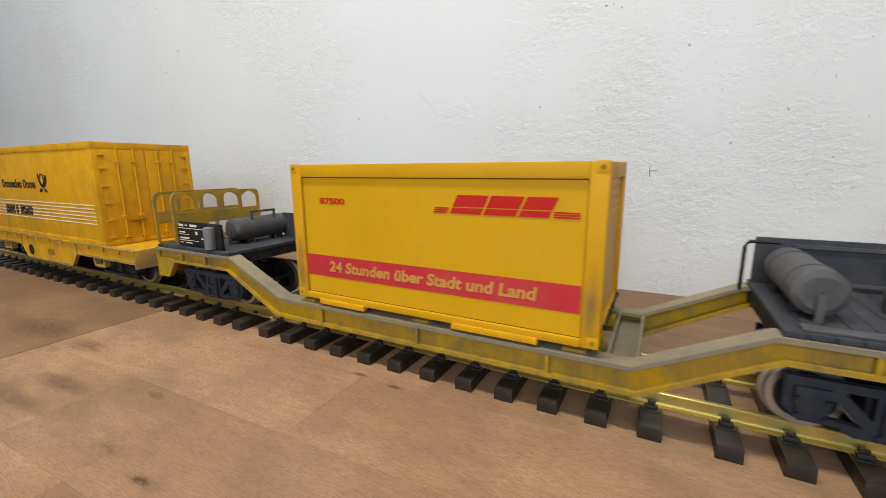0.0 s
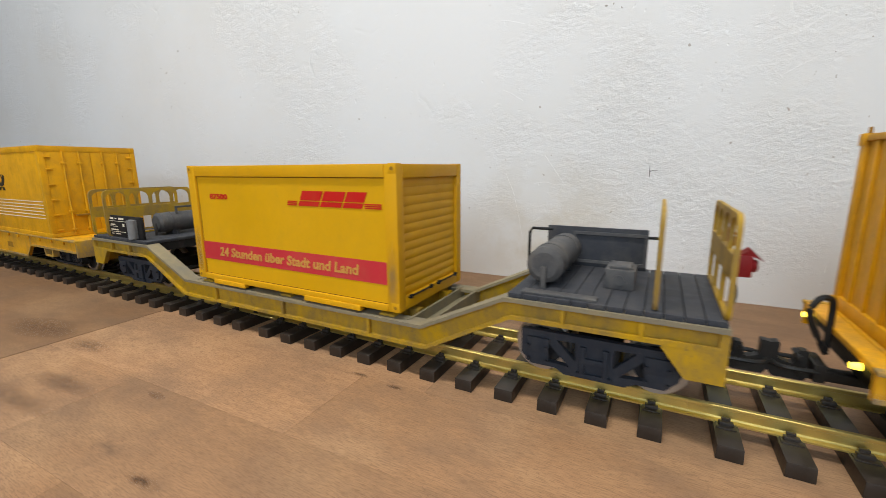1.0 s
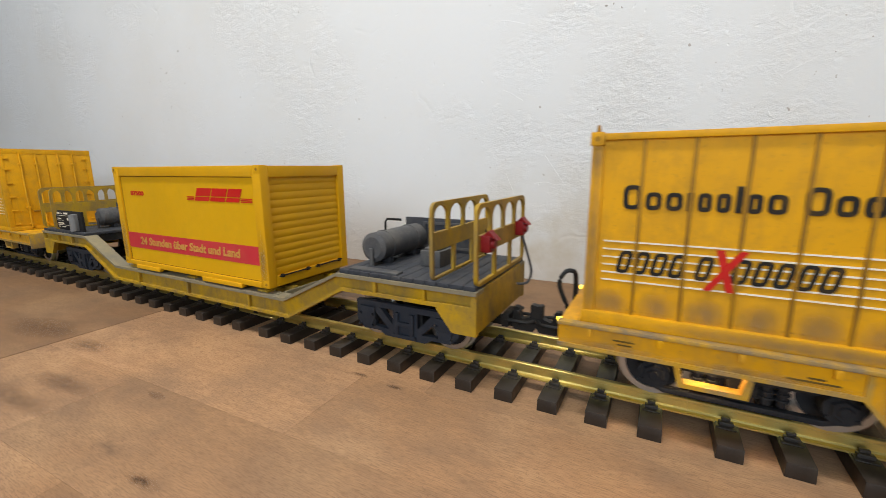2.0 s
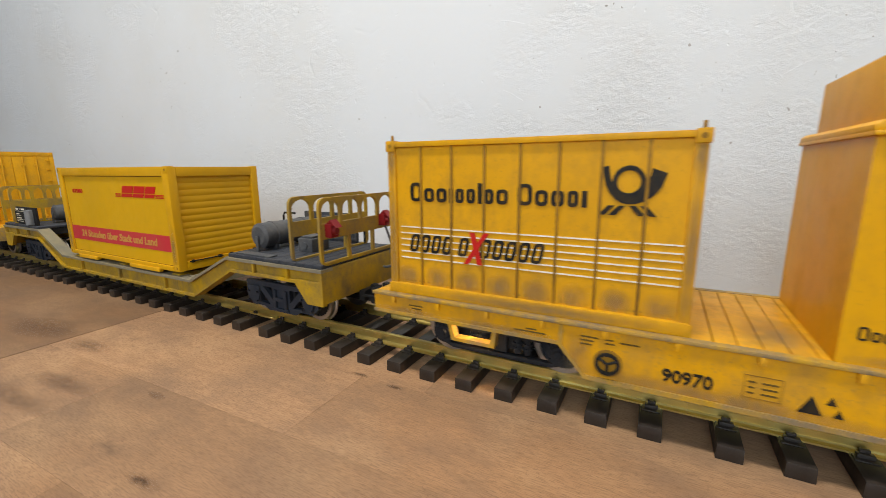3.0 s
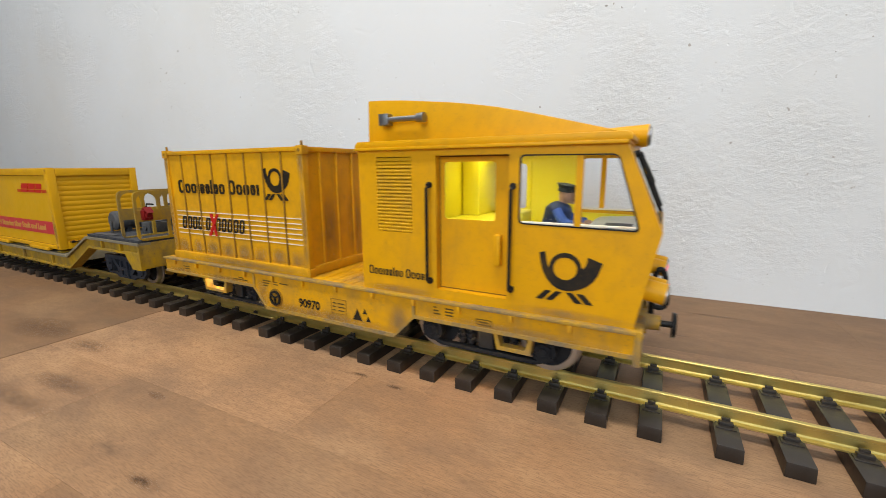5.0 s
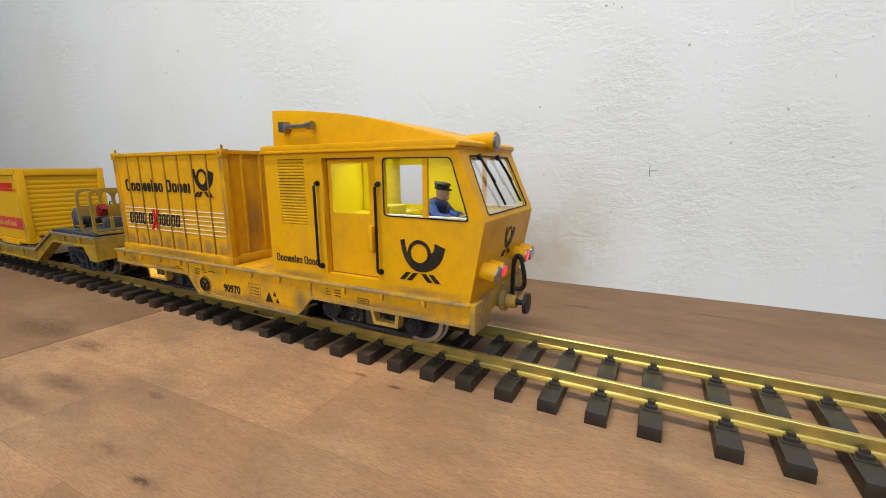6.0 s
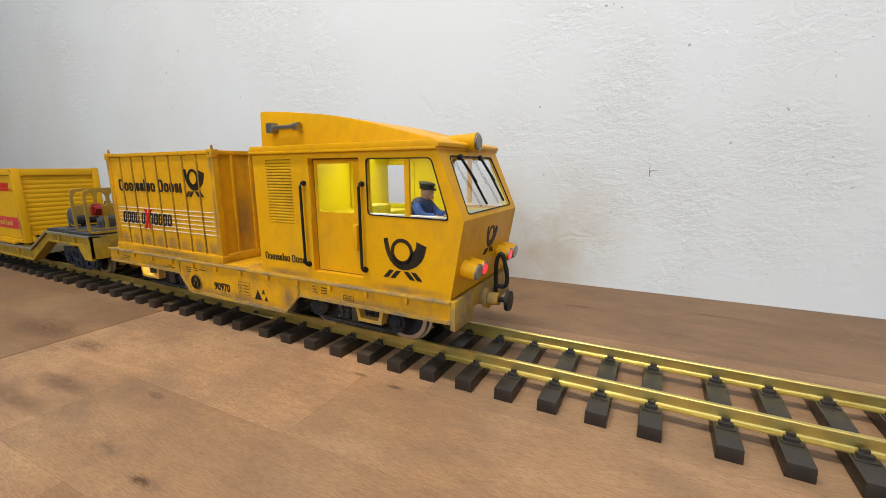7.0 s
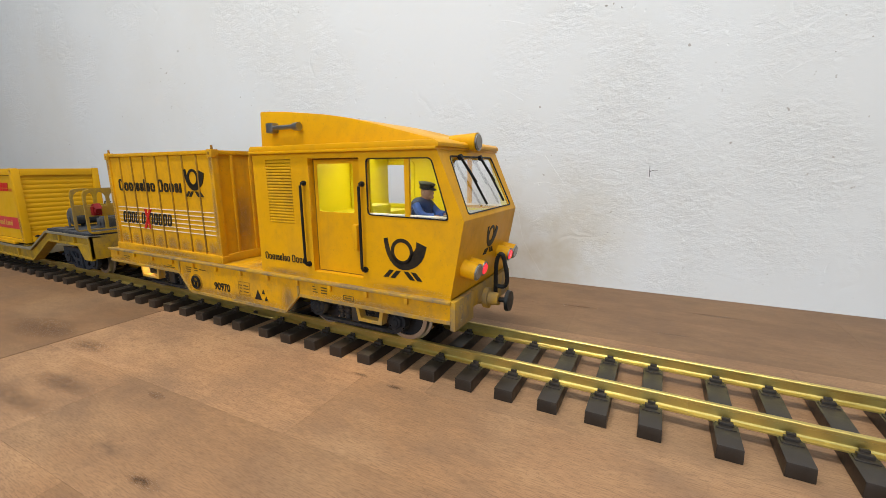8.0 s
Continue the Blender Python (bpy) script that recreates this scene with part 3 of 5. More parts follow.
def build_track():
    trk = thing("track_section", (X0, 0, 0), "model railway track with brass rails on dark brown sleepers", "track", "track sections in a line")
    a, b = X0 - PITCH * GAP / 2, X0 + PITCH * 11 + PITCH * GAP / 2
    for yc in (-23.95, 23.95):
        bm = B()
        plate(bm, [(yc + u, TIE + v) for u, v in rail_profile()], [], a + 0.02, b - 0.02, YZ)
        part("rail", bm, M["brass"], trk, "polished brass rail")
    bm = B()
    for s in (-1, 1):
        yc = s * 23.95
        for e in (-1, 1):
            box(bm, -3.2, 3.2, yc + e * 3.6 - 1.4 - (0.9 if e < 0 else -0.9), yc + e * 3.6 + 1.4 - (0.9 if e < 0 else -0.9), TIE - 0.3, TIE + 2.3, 0.5)
            box(bm, -1.9, 1.9, yc + e * 2.9 - 0.9, yc + e * 2.9 + 0.9, TIE + 1.0, TIE + 3.6, 0.4)
            box(bm, -4.4, 4.4, yc + e * 4.9 - 3.4, yc + e * 4.9 + 3.4, TIE - 0.4, TIE + 0.55, 0.3)
    box(bm, -5.45, 5.45, -47.2, 44.0, 0, TIE, 0.4)
    for v in bm.verts:
        if v.co.z < 0.6 and abs(v.co.x) > 4:
            v.co.x *= 1.04
    rod(bm, (0, -6, TIE - 0.5), (0, -6, TIE + 0.08), 0.9, seg=10)
    me = finish("sleeper", bm, M["sleeper"], (0, 0, 0))
    for i in range(12):
        ob = new("sleeper", me)
        ob.parent = trk
        ob.location = (PITCH * i * MM, 0, 0)
    for k in range(-7, 4):
        if k:
            copy_thing(trk, pose((X0 + k * SECTION) * MM, 0, 0))
    # a long bent joiner clasps the near rail's foot; the far rail has a short one with a fine gap
    for x0, x1, yc in ((-317, -288, -23.95), (-78, -62, 23.95)):
        bm = B()
        for s in (-1, 1):
            plate(bm, [(yc + s * u, TIE + v) for u, v in ((3.4, -0.2), (4.1, -0.2), (4.1, 1.3), (2.2, 2.1), (2.2, 1.6), (3.4, 1.0))], [], x0, x1, YZ)
        part("rail_joiner", bm, M["brass"], trk, "bent brass rail joiner")
    loop = curved([(-318, -26, 9.5), (-317, -30.4, 10.2), (-312, -31.4, 10.4), (-294, -31.4, 10.4), (-289, -30.4, 10.2), (-288, -26, 9.5)], 4)
    part("joiner_clip", tube(B(), loop, 0.7, 8), M["brass"], trk, "bent wire clip beside the rail joint")
    for x, yc in ((-70, 23.95),):
        part("rail_gap", plate(B(), [(yc + u * 1.03, TIE + v * 1.01) for u, v in rail_profile()], [], x - 0.15, x + 0.15, YZ), M["wheel"], trk, "dark gap between two rail ends")


# ---- rolling stock ----
WHEELS = []


def wheelset(parent, x, r=17.0, half=22.2, z=None):
    """Two flanged disc wheels on an axle, which turn as the train rolls."""
    zc = TIE + RAIL_H + r if z is None else z
    bm = B()
    rod(bm, (x, -half - 8, zc), (x, half + 8, zc), 2.4, seg=12)
    ax = part("wheelset", bm, M["bogie"], parent, origin=(x, 0, zc))
    for s in (-1, 1):
        bm = B()
        ring = [(r - 3.0, 0), (r + 2.0, 0), (r + 2.0, 1.0), (r + 0.3, 1.6), (r, 5.6), (r - 3.0, 5.6)]
        n = 36
        loops = []
        for k in range(n):
            a = 2 * math.pi * k / n
            loops.append([bm.verts.new((x + q * math.cos(a), s * (half - 1 + w), zc + q * math.sin(a))) for q, w in ring])
        for k in range(n):
            p, q = loops[k], loops[(k + 1) % n]
            for j in range(len(ring)):
                j2 = (j + 1) % len(ring)
                bm.faces.new((p[j], p[j2], q[j2], q[j]))
        bmesh.ops.recalc_face_normals(bm, faces=bm.faces[:])
        part("tyre", bm, M["wheel"], ax, "worn steel tyre", origin=(x, 0, zc))
        bm = B()
        rod(bm, (x, s * (half + 0.6), zc), (x, s * (half + 3.4), zc), r - 2.6, seg=28)
        rod(bm, (x, s * (half + 3.3), zc), (x, s * (half + 4.4), zc), 8.0, 6.0, seg=20)
        rod(bm, (x, s * (half + 3), zc), (x, s * (half + 6), zc), 4.2, seg=16)
        part("wheel_centre", bm, M["bogie"], ax, origin=(x, 0, zc))
    WHEELS.append((ax, r, Vector((x, 0, zc)) - ORIGIN[parent.name]))


def bogie(parent, xc, half_base, r, material, heavy=False, y_out=36.0):
    """A bogie frame with axle boxes, leaf springs and braces on each side, over two wheelsets."""
    zc = TIE + RAIL_H + r
    for s in (-1, 1):
        bm = B()
        y0, y1 = sorted((s * (y_out - 4), s * y_out))
        a, b = xc - half_base - 10, xc + half_base + 10
        if heavy:
            outer = [(a, zc + 13), (a, zc - 2), (a + 6, zc - 8), (a + 20, zc - 8), (xc - 16, zc - 11), (xc + 16, zc - 11), (b - 20, zc - 8), (b - 6, zc - 8), (b, zc - 2), (b, zc + 13)]
            holes = []
            for e in (-1, 1):
                xi, xo = xc + e * 10, xc + e * (half_base - 6)
                holes.append([(xi, zc + 9), (xo - e * 4, zc + 9), (xi, zc - 2)])
                holes.append([(xo, zc + 6), (xo, zc - 5), (xi + e * 3, zc - 6)])
            plate(bm, outer, holes, y0, y1)
            ya, yb = sorted((s * (y_out - 1), s * (y_out + 1.8)))
            for u in (-7.5, 4.5):
                box(bm, xc + u, xc + u + 3, ya, yb, zc - 8, zc + 8, 0.4)
            box(bm, xc - 5, xc + 5, ya, yb, zc - 1.6, zc + 1.6, 0.4)
            box(bm, xc - 9, xc + 9, ya, yb, zc - 10, zc - 7.4, 0.4)
        else:
            i0, i1 = xc - half_base, xc + half_base
            plate(bm, [(i0 - 7, zc + 3), (i0 - 5, zc - 7), (i0 + 5, zc - 11), (i1 - 5, zc - 11), (i1 + 5, zc - 7), (i1 + 7, zc + 3), (i1 + 3, zc + 3), (i1, zc - 6), (i1 - 5, zc - 8.2), (i0 + 5, zc - 8.2), (i0, zc - 6), (i0 - 3, zc + 3)], [], y0, y1)
            plate(bm, rect(i0 + 7, i1 - 7, zc + 3, zc + 7), [], y0, y1)
            for k in (-17, -11, 11, 17):
                rod(bm, (xc + k, s * (y_out - 3), zc - 7), (xc + k, s * (y_out - 3), zc + 12), 2.2, seg=12)
                for z in range(-4, 12, 3):
                    rod(bm, (xc + k, s * (y_out - 3), zc + z), (xc + k, s * (y_out - 3), zc + z + 1.3), 3.2, seg=12)
            box(bm, xc - 5, xc + 5, *sorted((s * (y_out - 4), s * (y_out + 0.6))), zc - 7, zc + 12, 0.6)
        if not heavy:
            soft_edges(bm, 0.5)
        part("bogie_frame", bm, material, parent, "dusty dark bogie side frame")
        for e in (-1, 1):
            bm = B()
            x = xc + e * half_base
            rod(bm, (x, s * (y_out - 3), zc), (x, s * (y_out + (1.4 if heavy else 3)), zc), 5.6 if heavy else 7.2, seg=20)
            if not heavy:
                rod(bm, (x, s * (y_out + 3), zc), (x, s * (y_out + 4.6), zc), 5.4, 4.6, seg=6)
                rod(bm, (x, s * (y_out + 4.5), zc), (x, s * (y_out + 5.6), zc), 2.8, 2.2, seg=14)
            box(bm, x - 6.5, x + 6.5, min(s * (y_out - 2), s * (y_out + 1.6)), max(s * (y_out - 2), s * (y_out + 1.6)), zc, zc + 9, 0.8)
            for k in range(4):
                c = (x + 5.2 * (1 if k % 2 else -1), zc + (4 if k < 2 else -4))
                rod(bm, (c[0], s * (y_out + 2), c[1]), (c[0], s * (y_out + 3.8), c[1]), 0.9, seg=8)
            part("axle_box", bm, material, parent, "round dark axle box")
    bm = box(B(), xc - 12, xc + 12, -y_out + 4, y_out - 4, zc - 6, zc + 9, 1)
    part("bolster", bm, M["frame_black"], parent)
    for e in (-1, 1):
        wheelset(parent, xc + e * half_base, r)


def coupler(parent, x, d, loop=False):
    """A black hook-and-loop coupler on a draw bar; d is the way in which it points along x."""
    bm = B()
    box(bm, *sorted((x - d * 22, x + d * 12)), -4, 4, 30, 35, 0.8)
    plate(bm, fillet([(x + d * 8, 28), (x + d * 22, 28), (x + d * 26, 34), (x + d * 25, 46), (x + d * 20, 47), (x + d * 20, 38), (x + d * 14, 36), (x + d * 12, 44), (x + d * 8, 44)][::1], 1.2), [], -2.6, 2.6)
    tube(bm, curved([(x + d * 4, -8, 36), (x + d * 17, -8.4, 36), (x + d * 22, -5, 36), (x + d * 23.5, 0, 36), (x + d * 22, 5, 36), (x + d * 17, 8.4, 36), (x + d * 4, 8, 36)], 4), 1.3, 8)
    box(bm, *sorted((x + d * 2, x + d * 7)), -9.2, 9.2, 31, 40, 0.5)
    rod(bm, (x + d * 12, -6, 41), (x + d * 12, 6, 41), 1.2, seg=10)
    part("coupler", bm, M["black"], parent, "black plastic hook coupler")
    if loop:
        pts = [(x + d * 2, -2, 44), (x + d * 10, -2, 62), (x + d * 8, 0, 70), (x + d * 4, 1, 72), (x + d * 1, 2, 68), (x + d * 1, 2, 44)]
        part("brake_hose", tube(B(), curved(pts), 1.5, 8), M["black"], parent, "black looped brake hose")


def sole_brackets(parent, xs, y, ztop, material):
    for x in xs:
        part("bracket", box(B(), x - 1.3, x + 1.3, y - 2.0, y, ztop - 4.2, ztop, 0.4), material, parent)


def cargo_unit_frame(parent, x0, x1, belly, flip=False):
    """The flat yellow frame of the motor unit: sills with a deep belly, lip, brackets, deck planks and steps."""
    b0, b1 = belly
    for s in (-1, 1):
        y0, y1 = sorted((s * 46, s * 49))
        bm = B()
        plate(bm, [(x0, 57), (x1, 57), (x1, 43), (b1 + 9, 43.4), (b1 - 6, 28.4), (b0 + 12, 27), (b0 - 2, 43.6), (x0, 43.8)], [], y0, y1)
        part("sill", bm, M["yellow"], parent, "yellow side sill with a deep belly")
        bm = B()
        box(bm, x0 - 0.5, x1 + 0.5, *sorted((s * 46, s * 51)), 55.4, 57.4, 0.5)
        part("sill_lip", bm, M["scuff"], parent, "scuffed upper lip")
        bm = B()
        ya, yb = sorted((s * 49, s * 49.9))
        box(bm, x0, b0 - 2, ya, yb, 43.4, 45.4)
        box(bm, b1 + 9, x1, ya, yb, 42.6, 44.8)
        plate(bm, [(b0 - 2, 54.8), (b0, 54.8), (b0, 43.6), (b0 + 14, 27), (b0 + 12, 27), (b0 - 2, 43.4)], [], ya, yb)
        plate(bm, [(b1 + 10, 54.8), (b1 + 8, 54.8), (b1 + 8, 43.6), (b1 - 7, 28.4), (b1 - 5, 28.4), (b1 + 10, 43.4)], [], ya, yb)
        box(bm, b0 + 12, b1 - 6, ya, yb, 27, 29.4)
        part("edge_strip", bm, M["scuff"], parent, "scuffed raised edge")
        n = int((x1 - x0) / 32)
        sole_brackets(parent, [x0 + 16 + i * 32 for i in range(n)], s * 49 - (0 if s < 0 else -2.0), 55.4, M["yellow"])
    part("floor_pan", box(B(), x0 + 1, x1 - 1, -46, 46, 50, 55.2), M["frame_black"], parent)
    n = int((x1 - x0) / 9.5)
    w = (x1 - x0) / n
    for i in range(n):
        part("deck_plank", box(B(), x0 + i * w + 0.25, x0 + (i + 1) * w - 0.25, -46, 46, 54, 57.0, 0.3), M["yellow"], parent)


def step(parent, x0, x1, s=-1):
    """A foot step: a bent flat bar under the sill."""
    bm = B()
    y0, y1 = sorted((s * 43, s * 49))
    plate(bm, [(x0, 45), (x0 + 2.4, 45), (x0 + 5.0, 35.2), (x1 - 4.4, 35.2), (x1 - 2.4, 45), (x1, 45), (x1 - 1.6, 33), (x0 + 3.0, 33)], [], y0, y1)
    part("step", bm, M["scuff"], parent, "bent yellow foot step")


def build_loco():
    L = thing("motor_unit", (-306, 0, 15.9), "yellow model freight motor unit with a lit driver's cab", "locomotive")
    cargo_unit_frame(L, -506, -107, (-383, -243))
    part("underframe", box(B(), -500, -112, -30, 30, 40, 50, 1), M["frame_black"], L)
    part("tank_block", box(B(), -366, -252, -42, 42, 30, 50, 2), M["frame_black"], L)
    bogie(L, -190, 36.5, 17.0, M["bogie"])
    bogie(L, -423, 36.5, 17.0, M["bogie"])
    for s in (-1, 1):
        step(L, -181, -157, s)
        step(L, -452, -420, s)
    # hand wheel in a dished disc
    bm = B()
    rod(bm, (-360, -49.0, 38), (-360, -49.7, 38), 7.2, seg=28)
    part("brake_disc", bm, M["rib"], L)
    bm = B()
    plate(bm, [( -360 + 5.9 * math.cos(a), 38 + 5.9 * math.sin(a)) for a in [2 * math.pi * i / 24 for i in range(24)]],
          [[(-360 + 4.4 * math.cos(a), 38 + 4.4 * math.sin(a)) for a in [2 * math.pi * i / 24 for i in range(24)]]], -51.0, -49.8)
    for k in range(3):
        a = 2 * math.pi * k / 3 + 0.5
        tube(bm, [(-360, -50.6, 38), (-360 + 5 * math.cos(a), -50.6, 38 + 5 * math.sin(a))], 0.7, 6)
    part("hand_wheel", bm, M["black"], L, "dark three-spoked hand wheel")
    # print on the sill
    lettering("fleet_number", "90970", M["print_black"], L, -335.5, 34.4, -49.0, 7.0, 21.0, 0.034)
    for x, z, w, h in ((-284, 33.4, 11, 8.2), (-275.2, 38.8, 4.8, 3.8), (-272.4, 33.6, 4.8, 3.8)):
        part("warning_triangle", plate(B(), [(x, z), (x + w * 0.75, z), (x + w * 0.38, z + h)], [], -49.3, -49.0), M["print_black"], L)
    for x, z, w in ((-302, 42.4, 3), (-297, 42.4, 6), (-297, 39.8, 6), (-297, 37.2, 6), (-302, 39.8, 2.6), (-302, 37.2, 2.6)):
        part("print_bar", box(B(), x, x + w, -49.25, -49.0, z, z + 0.8), M["print_small"], L)
    bm = B()
    plate(bm, rect(-303.5, -289.5, 35, 46), [rect(-303.1, -289.9, 35.4, 45.6)], -49.25, -49.0)
    for x, z, w in ((-374, 50, 9), (-374, 48, 7), (-374, 46, 6), (-362, 50, 4), (-362, 48, 5), (-355, 49.5, 9), (-219.5, 52, 2), (-219.5, 50, 3.5), (-219.5, 48, 4.6), (-211.5, 52, 5.6), (-211.5, 50, 5.6), (-211.5, 48, 5.6), (-479, 50.5, 10), (-477, 48.6, 7), (-410, 47.2, 18), (-403, 48.8, 6)):
        part("print_bar", box(B(), x, x + w, -49.25, -49.0, z, z + 0.8), M["print_small"], L)
    part("print_frame", bm, M["rib"], L)
    bm = B()
    plate(bm, rect(-191, -181.5, 46.2, 49.8), [rect(-190.5, -182, 46.7, 49.3)], -49.25, -49.0)
    box(bm, -189.5, -183.5, -49.25, -49.0, 47.6, 48.4)
    part("print_frame", bm, M["print_small"], L)

    # cab sides
    side_win = fillet([(-167.6, 107), (-109, 106.2), (-120.5, 142), (-167.6, 142.4)], 3.0)
    door_win = fillet(rect(-215.3, -183, 106.5, 139.7), 2.2)
    door_hole = rect(-218.3, -173.8, 63.5, 143.3)
    louvre_hole = rect(-260.6, -235, 97.2, 143)
    outline = [(-274.5, 57.4), (-274.5, 150), (-117.8, 150), (-99, 106), (-108, 57.4)]
    for s in (-1, 1):
        y0, y1 = s * 47.0, s * 45.0
        if s > 0:
            side_win = fillet([(-152, 107), (-109, 106.2), (-120.5, 142), (-152, 142.4)], 3.0)
            door_win = fillet(rect(-218, -189, 105, 140), 3.0)
            door_hole = rect(-226, -182, 63.5, 143.3)
        bm = B()
        plate(bm, outline, [side_win, door_hole, louvre_hole], y0, y1)
        part("side_panel", bm, M["cab"], L, "yellow cab side")
        dx0, dx1 = (-218.3, -173.8) if s < 0 else (-226, -182)
        deep = 42.0 if s < 0 else 44.2
        door = part("cab_door", plate(B(), rect(dx0 - 1, dx1 + 1, 62.5, 144.3), [door_win], s * deep, s * (deep - 0.8)), M["cab"], L, "deeply recessed yellow cab door")
        part("door_lining", plate(B(), rect(dx0 - 1, dx1 + 1, 88.6, 144.3), [door_win], s * (deep - 0.85), s * (deep - 1.2)), M["inside"], door)
        jamb = plate(B(), rect(dx0 - 1.2, dx1 + 1.2, 62.3, 144.5), [rect(dx0 + 0.01, dx1 - 0.01, 63.51, 143.29)], s * 44.98, s * deep)
        part("door_jamb", jamb, M["cab"], L, "yellow door jamb")
        part("door_gap", plate(B(), rect(dx0 + 0.05, dx1 - 0.05, 63.55, 143.25), [rect(dx0 + 0.7, dx1 - 0.7, 64.2, 142.5)], s * (deep + 0.12), s * (deep + 0.02)), M["seam"], door)
        bm = B()
        box(bm, -182.4, -178.2, *sorted((s * (deep - 0.2), s * (deep + 4.6))), 81.5, 99.4, 1.4)
        part("door_handle", bm, M["cab"], door)
        part("door_pane", plate(B(), door_win, [], s * (deep - 0.3), s * (deep - 0.6)), M["glass"], door).visible_shadow = False
        bm = B()
        plate(bm, rect(-261, -234.6, 97, 143.4), [], s * 44.3, s * 44.96)
        part("louvre_backing", bm, M["rib"], L)
        n = 21
        for i in range(n):
            z = 97.4 + i * (45.4 / n)
            bm = B()
            plate(bm, [(s * 47.2, z + 0.05), (s * 47.2, z + 0.8), (s * 46.3, z + 1.95), (s * 45.0, z + 1.95), (s * 45.0, z + 0.05)], [], -260.5, -235.1, YZ)
            part("louvre_slat", bm, M["slat"], L)
        bm = B()
        xl = -167.6 if s < 0 else -152
        big = fillet([(xl - 0.5, 106.5), (-108.2, 105.7), (-120.1, 142.5), (xl - 0.5, 142.9)], 3.2)
        plate(bm, big, [fillet([(xl + 0.2, 107.2), (-109.3, 106.4), (-120.6, 141.8), (xl + 0.2, 142.2)], 2.9)], *sorted((s * 46.6, s * 47.35)))
        part("window_seal", bm, M["black"], L, "thin black window seal")
        part("window_pane", plate(B(), side_win, [], s * 46.1, s * 45.8), M["glass"], L).visible_shadow = False
        # white strip paints the bright reflection along the window's lower edge
        part("window_sill", box(B(), xl + 1, -110.5, *sorted((s * 44.0, s * 46.4)), 106.9, 107.9, 0.2), M["print_white"], L, "pale strip with the lower window edge's reflection put in as colour")
        bm = B()
        plate(bm, [(-139.2, 106.6), (-135.8, 106.6), (-135.8, 142.4), (-139.2, 142.4)], [], *sorted((s * 45.0, s * 46.9)))
        part("window_post", bm, M["cab"], L)
        for x, z0, z1 in ((-222.5, 68.5, 126.5), (-171.2, 69.8, 126.5)):
            pts = [(x, s * 47, z1), (x, s * 50.2, z1), (x, s * 51.2, z1 - 1.6), (x, s * 51.2, z0 + 1.6), (x, s * 50.2, z0), (x, s * 47, z0)]
            bm = tube(B(), pts, 0.98, 10)
            rod(bm, (x, s * 47, z1), (x, s * 48.4, z1), 1.8, seg=12)
            rod(bm, (x, s * 47, z0), (x, s * 48.4, z0), 2.0, seg=12)
            part("grab_rail", bm, M["black"], L, "black grab rail")
        # painted horn and lettering bars
        if s < 0:
            horn("horn_emblem", L, M["print_black"], XZ, -142.2, 84.2, -47.25, -47.0, 0.73, 0.73)
            bars("makers_print", "OooiccIco Oooci", M["print_black"], L, -269.2, 67.9, -47.0, 5.8, 44)
    # front: upper slope with the windscreen, lower nose
    up = Vector((-117.8 + 99, 0, 150 - 106)).normalized()
    out = Vector((up.z, 0, -up.x))

    def screen(u, v, w):
        return Vector((-99, 0, 106)) + up * v + Vector((0, u, 0)) + out * w

    H = 47.8
    hole = fillet([(-38, 3.5), (38, 3.5), (34, 40.5), (-34, 40.5)], 2.5)
    part("front_panel", plate(B(), [(-44.98, 0), (44.98, 0), (44.98, H), (-44.98, H)], [hole], 0, -2.0, screen), M["cab"], L, "sloping yellow windscreen surround")
    part("windscreen", plate(B(), hole, [], -0.8, -1.1, screen), M["screen_glass"], L).visible_shadow = False
    bm = plate(B(), fillet([(-38.5, 3.0), (38.5, 3.0), (34.5, 41.0), (-34.5, 41.0)], 2.8), [fillet([(-37.7, 3.8), (37.7, 3.8), (33.7, 40.2), (-33.7, 40.2)], 2.4)], -0.5, 0.35, screen)
    part("windscreen_seal", bm, M["black"], L)
    for u0 in (-22, 10):
        a, m, b = screen(u0, 39.5, 1.5), screen(u0 + 8, 22, 2.2), screen(u0 + 14, 7, 1.2)
        bm = tube(B(), [a, m], 0.9, 6)
        tube(bm, [screen(u0 + 6, 28, 1.6), b], 0.8, 6)
        rod(bm, screen(u0, 39.5, 0), screen(u0, 39.5, 2.6), 1.8, seg=10)
        part("wiper", bm, M["black"], L, "black windscreen wiper")
    dn = Vector((-108 + 99, 0, 57.4 - 106)).normalized()
    dout = Vector((-dn.z, 0, dn.x))

    def nose(u, v, w):
        return Vector((-99, 0, 106)) + dn * v + Vector((0, u, 0)) + dout * w

    part("nose_panel", plate(B(), [(-44.98, 0), (44.98, 0), (44.98, 49.4), (-44.98, 49.4)], [], 0, -2.0, nose), M["cab"], L, "yellow nose panel below the windscreen")

    def nose_up(u, v, w):
        return nose(u, -v, w)

    horn("front_emblem", L, M["print_black"], nose_up, 3.0, -15, 0, 0.3, 0.46, 0.56)
    for s in (-1, 1):
        lamp = part("lamp_housing", rod(rod(B(), nose(s * 35.2, 31, -2), nose(s * 35.2, 31, 9.5), 5.5, seg=28), nose(s * 24.6, 31, -2), nose(s * 24.6, 31, 9.3), 4.9, seg=28), M["cab"], L, "round yellow lamp housing")
        bm = B()
        rod(bm, nose(s * 35.2, 31, 9.4), nose(s * 35.2, 31, 10.2), 5.2, seg=28)
        rod(bm, nose(s * 24.6, 31, 9.2), nose(s * 24.6, 31, 10.0), 4.7, seg=28)
        part("lamp_ring", bm, M["steel"], lamp, "bright lamp ring")
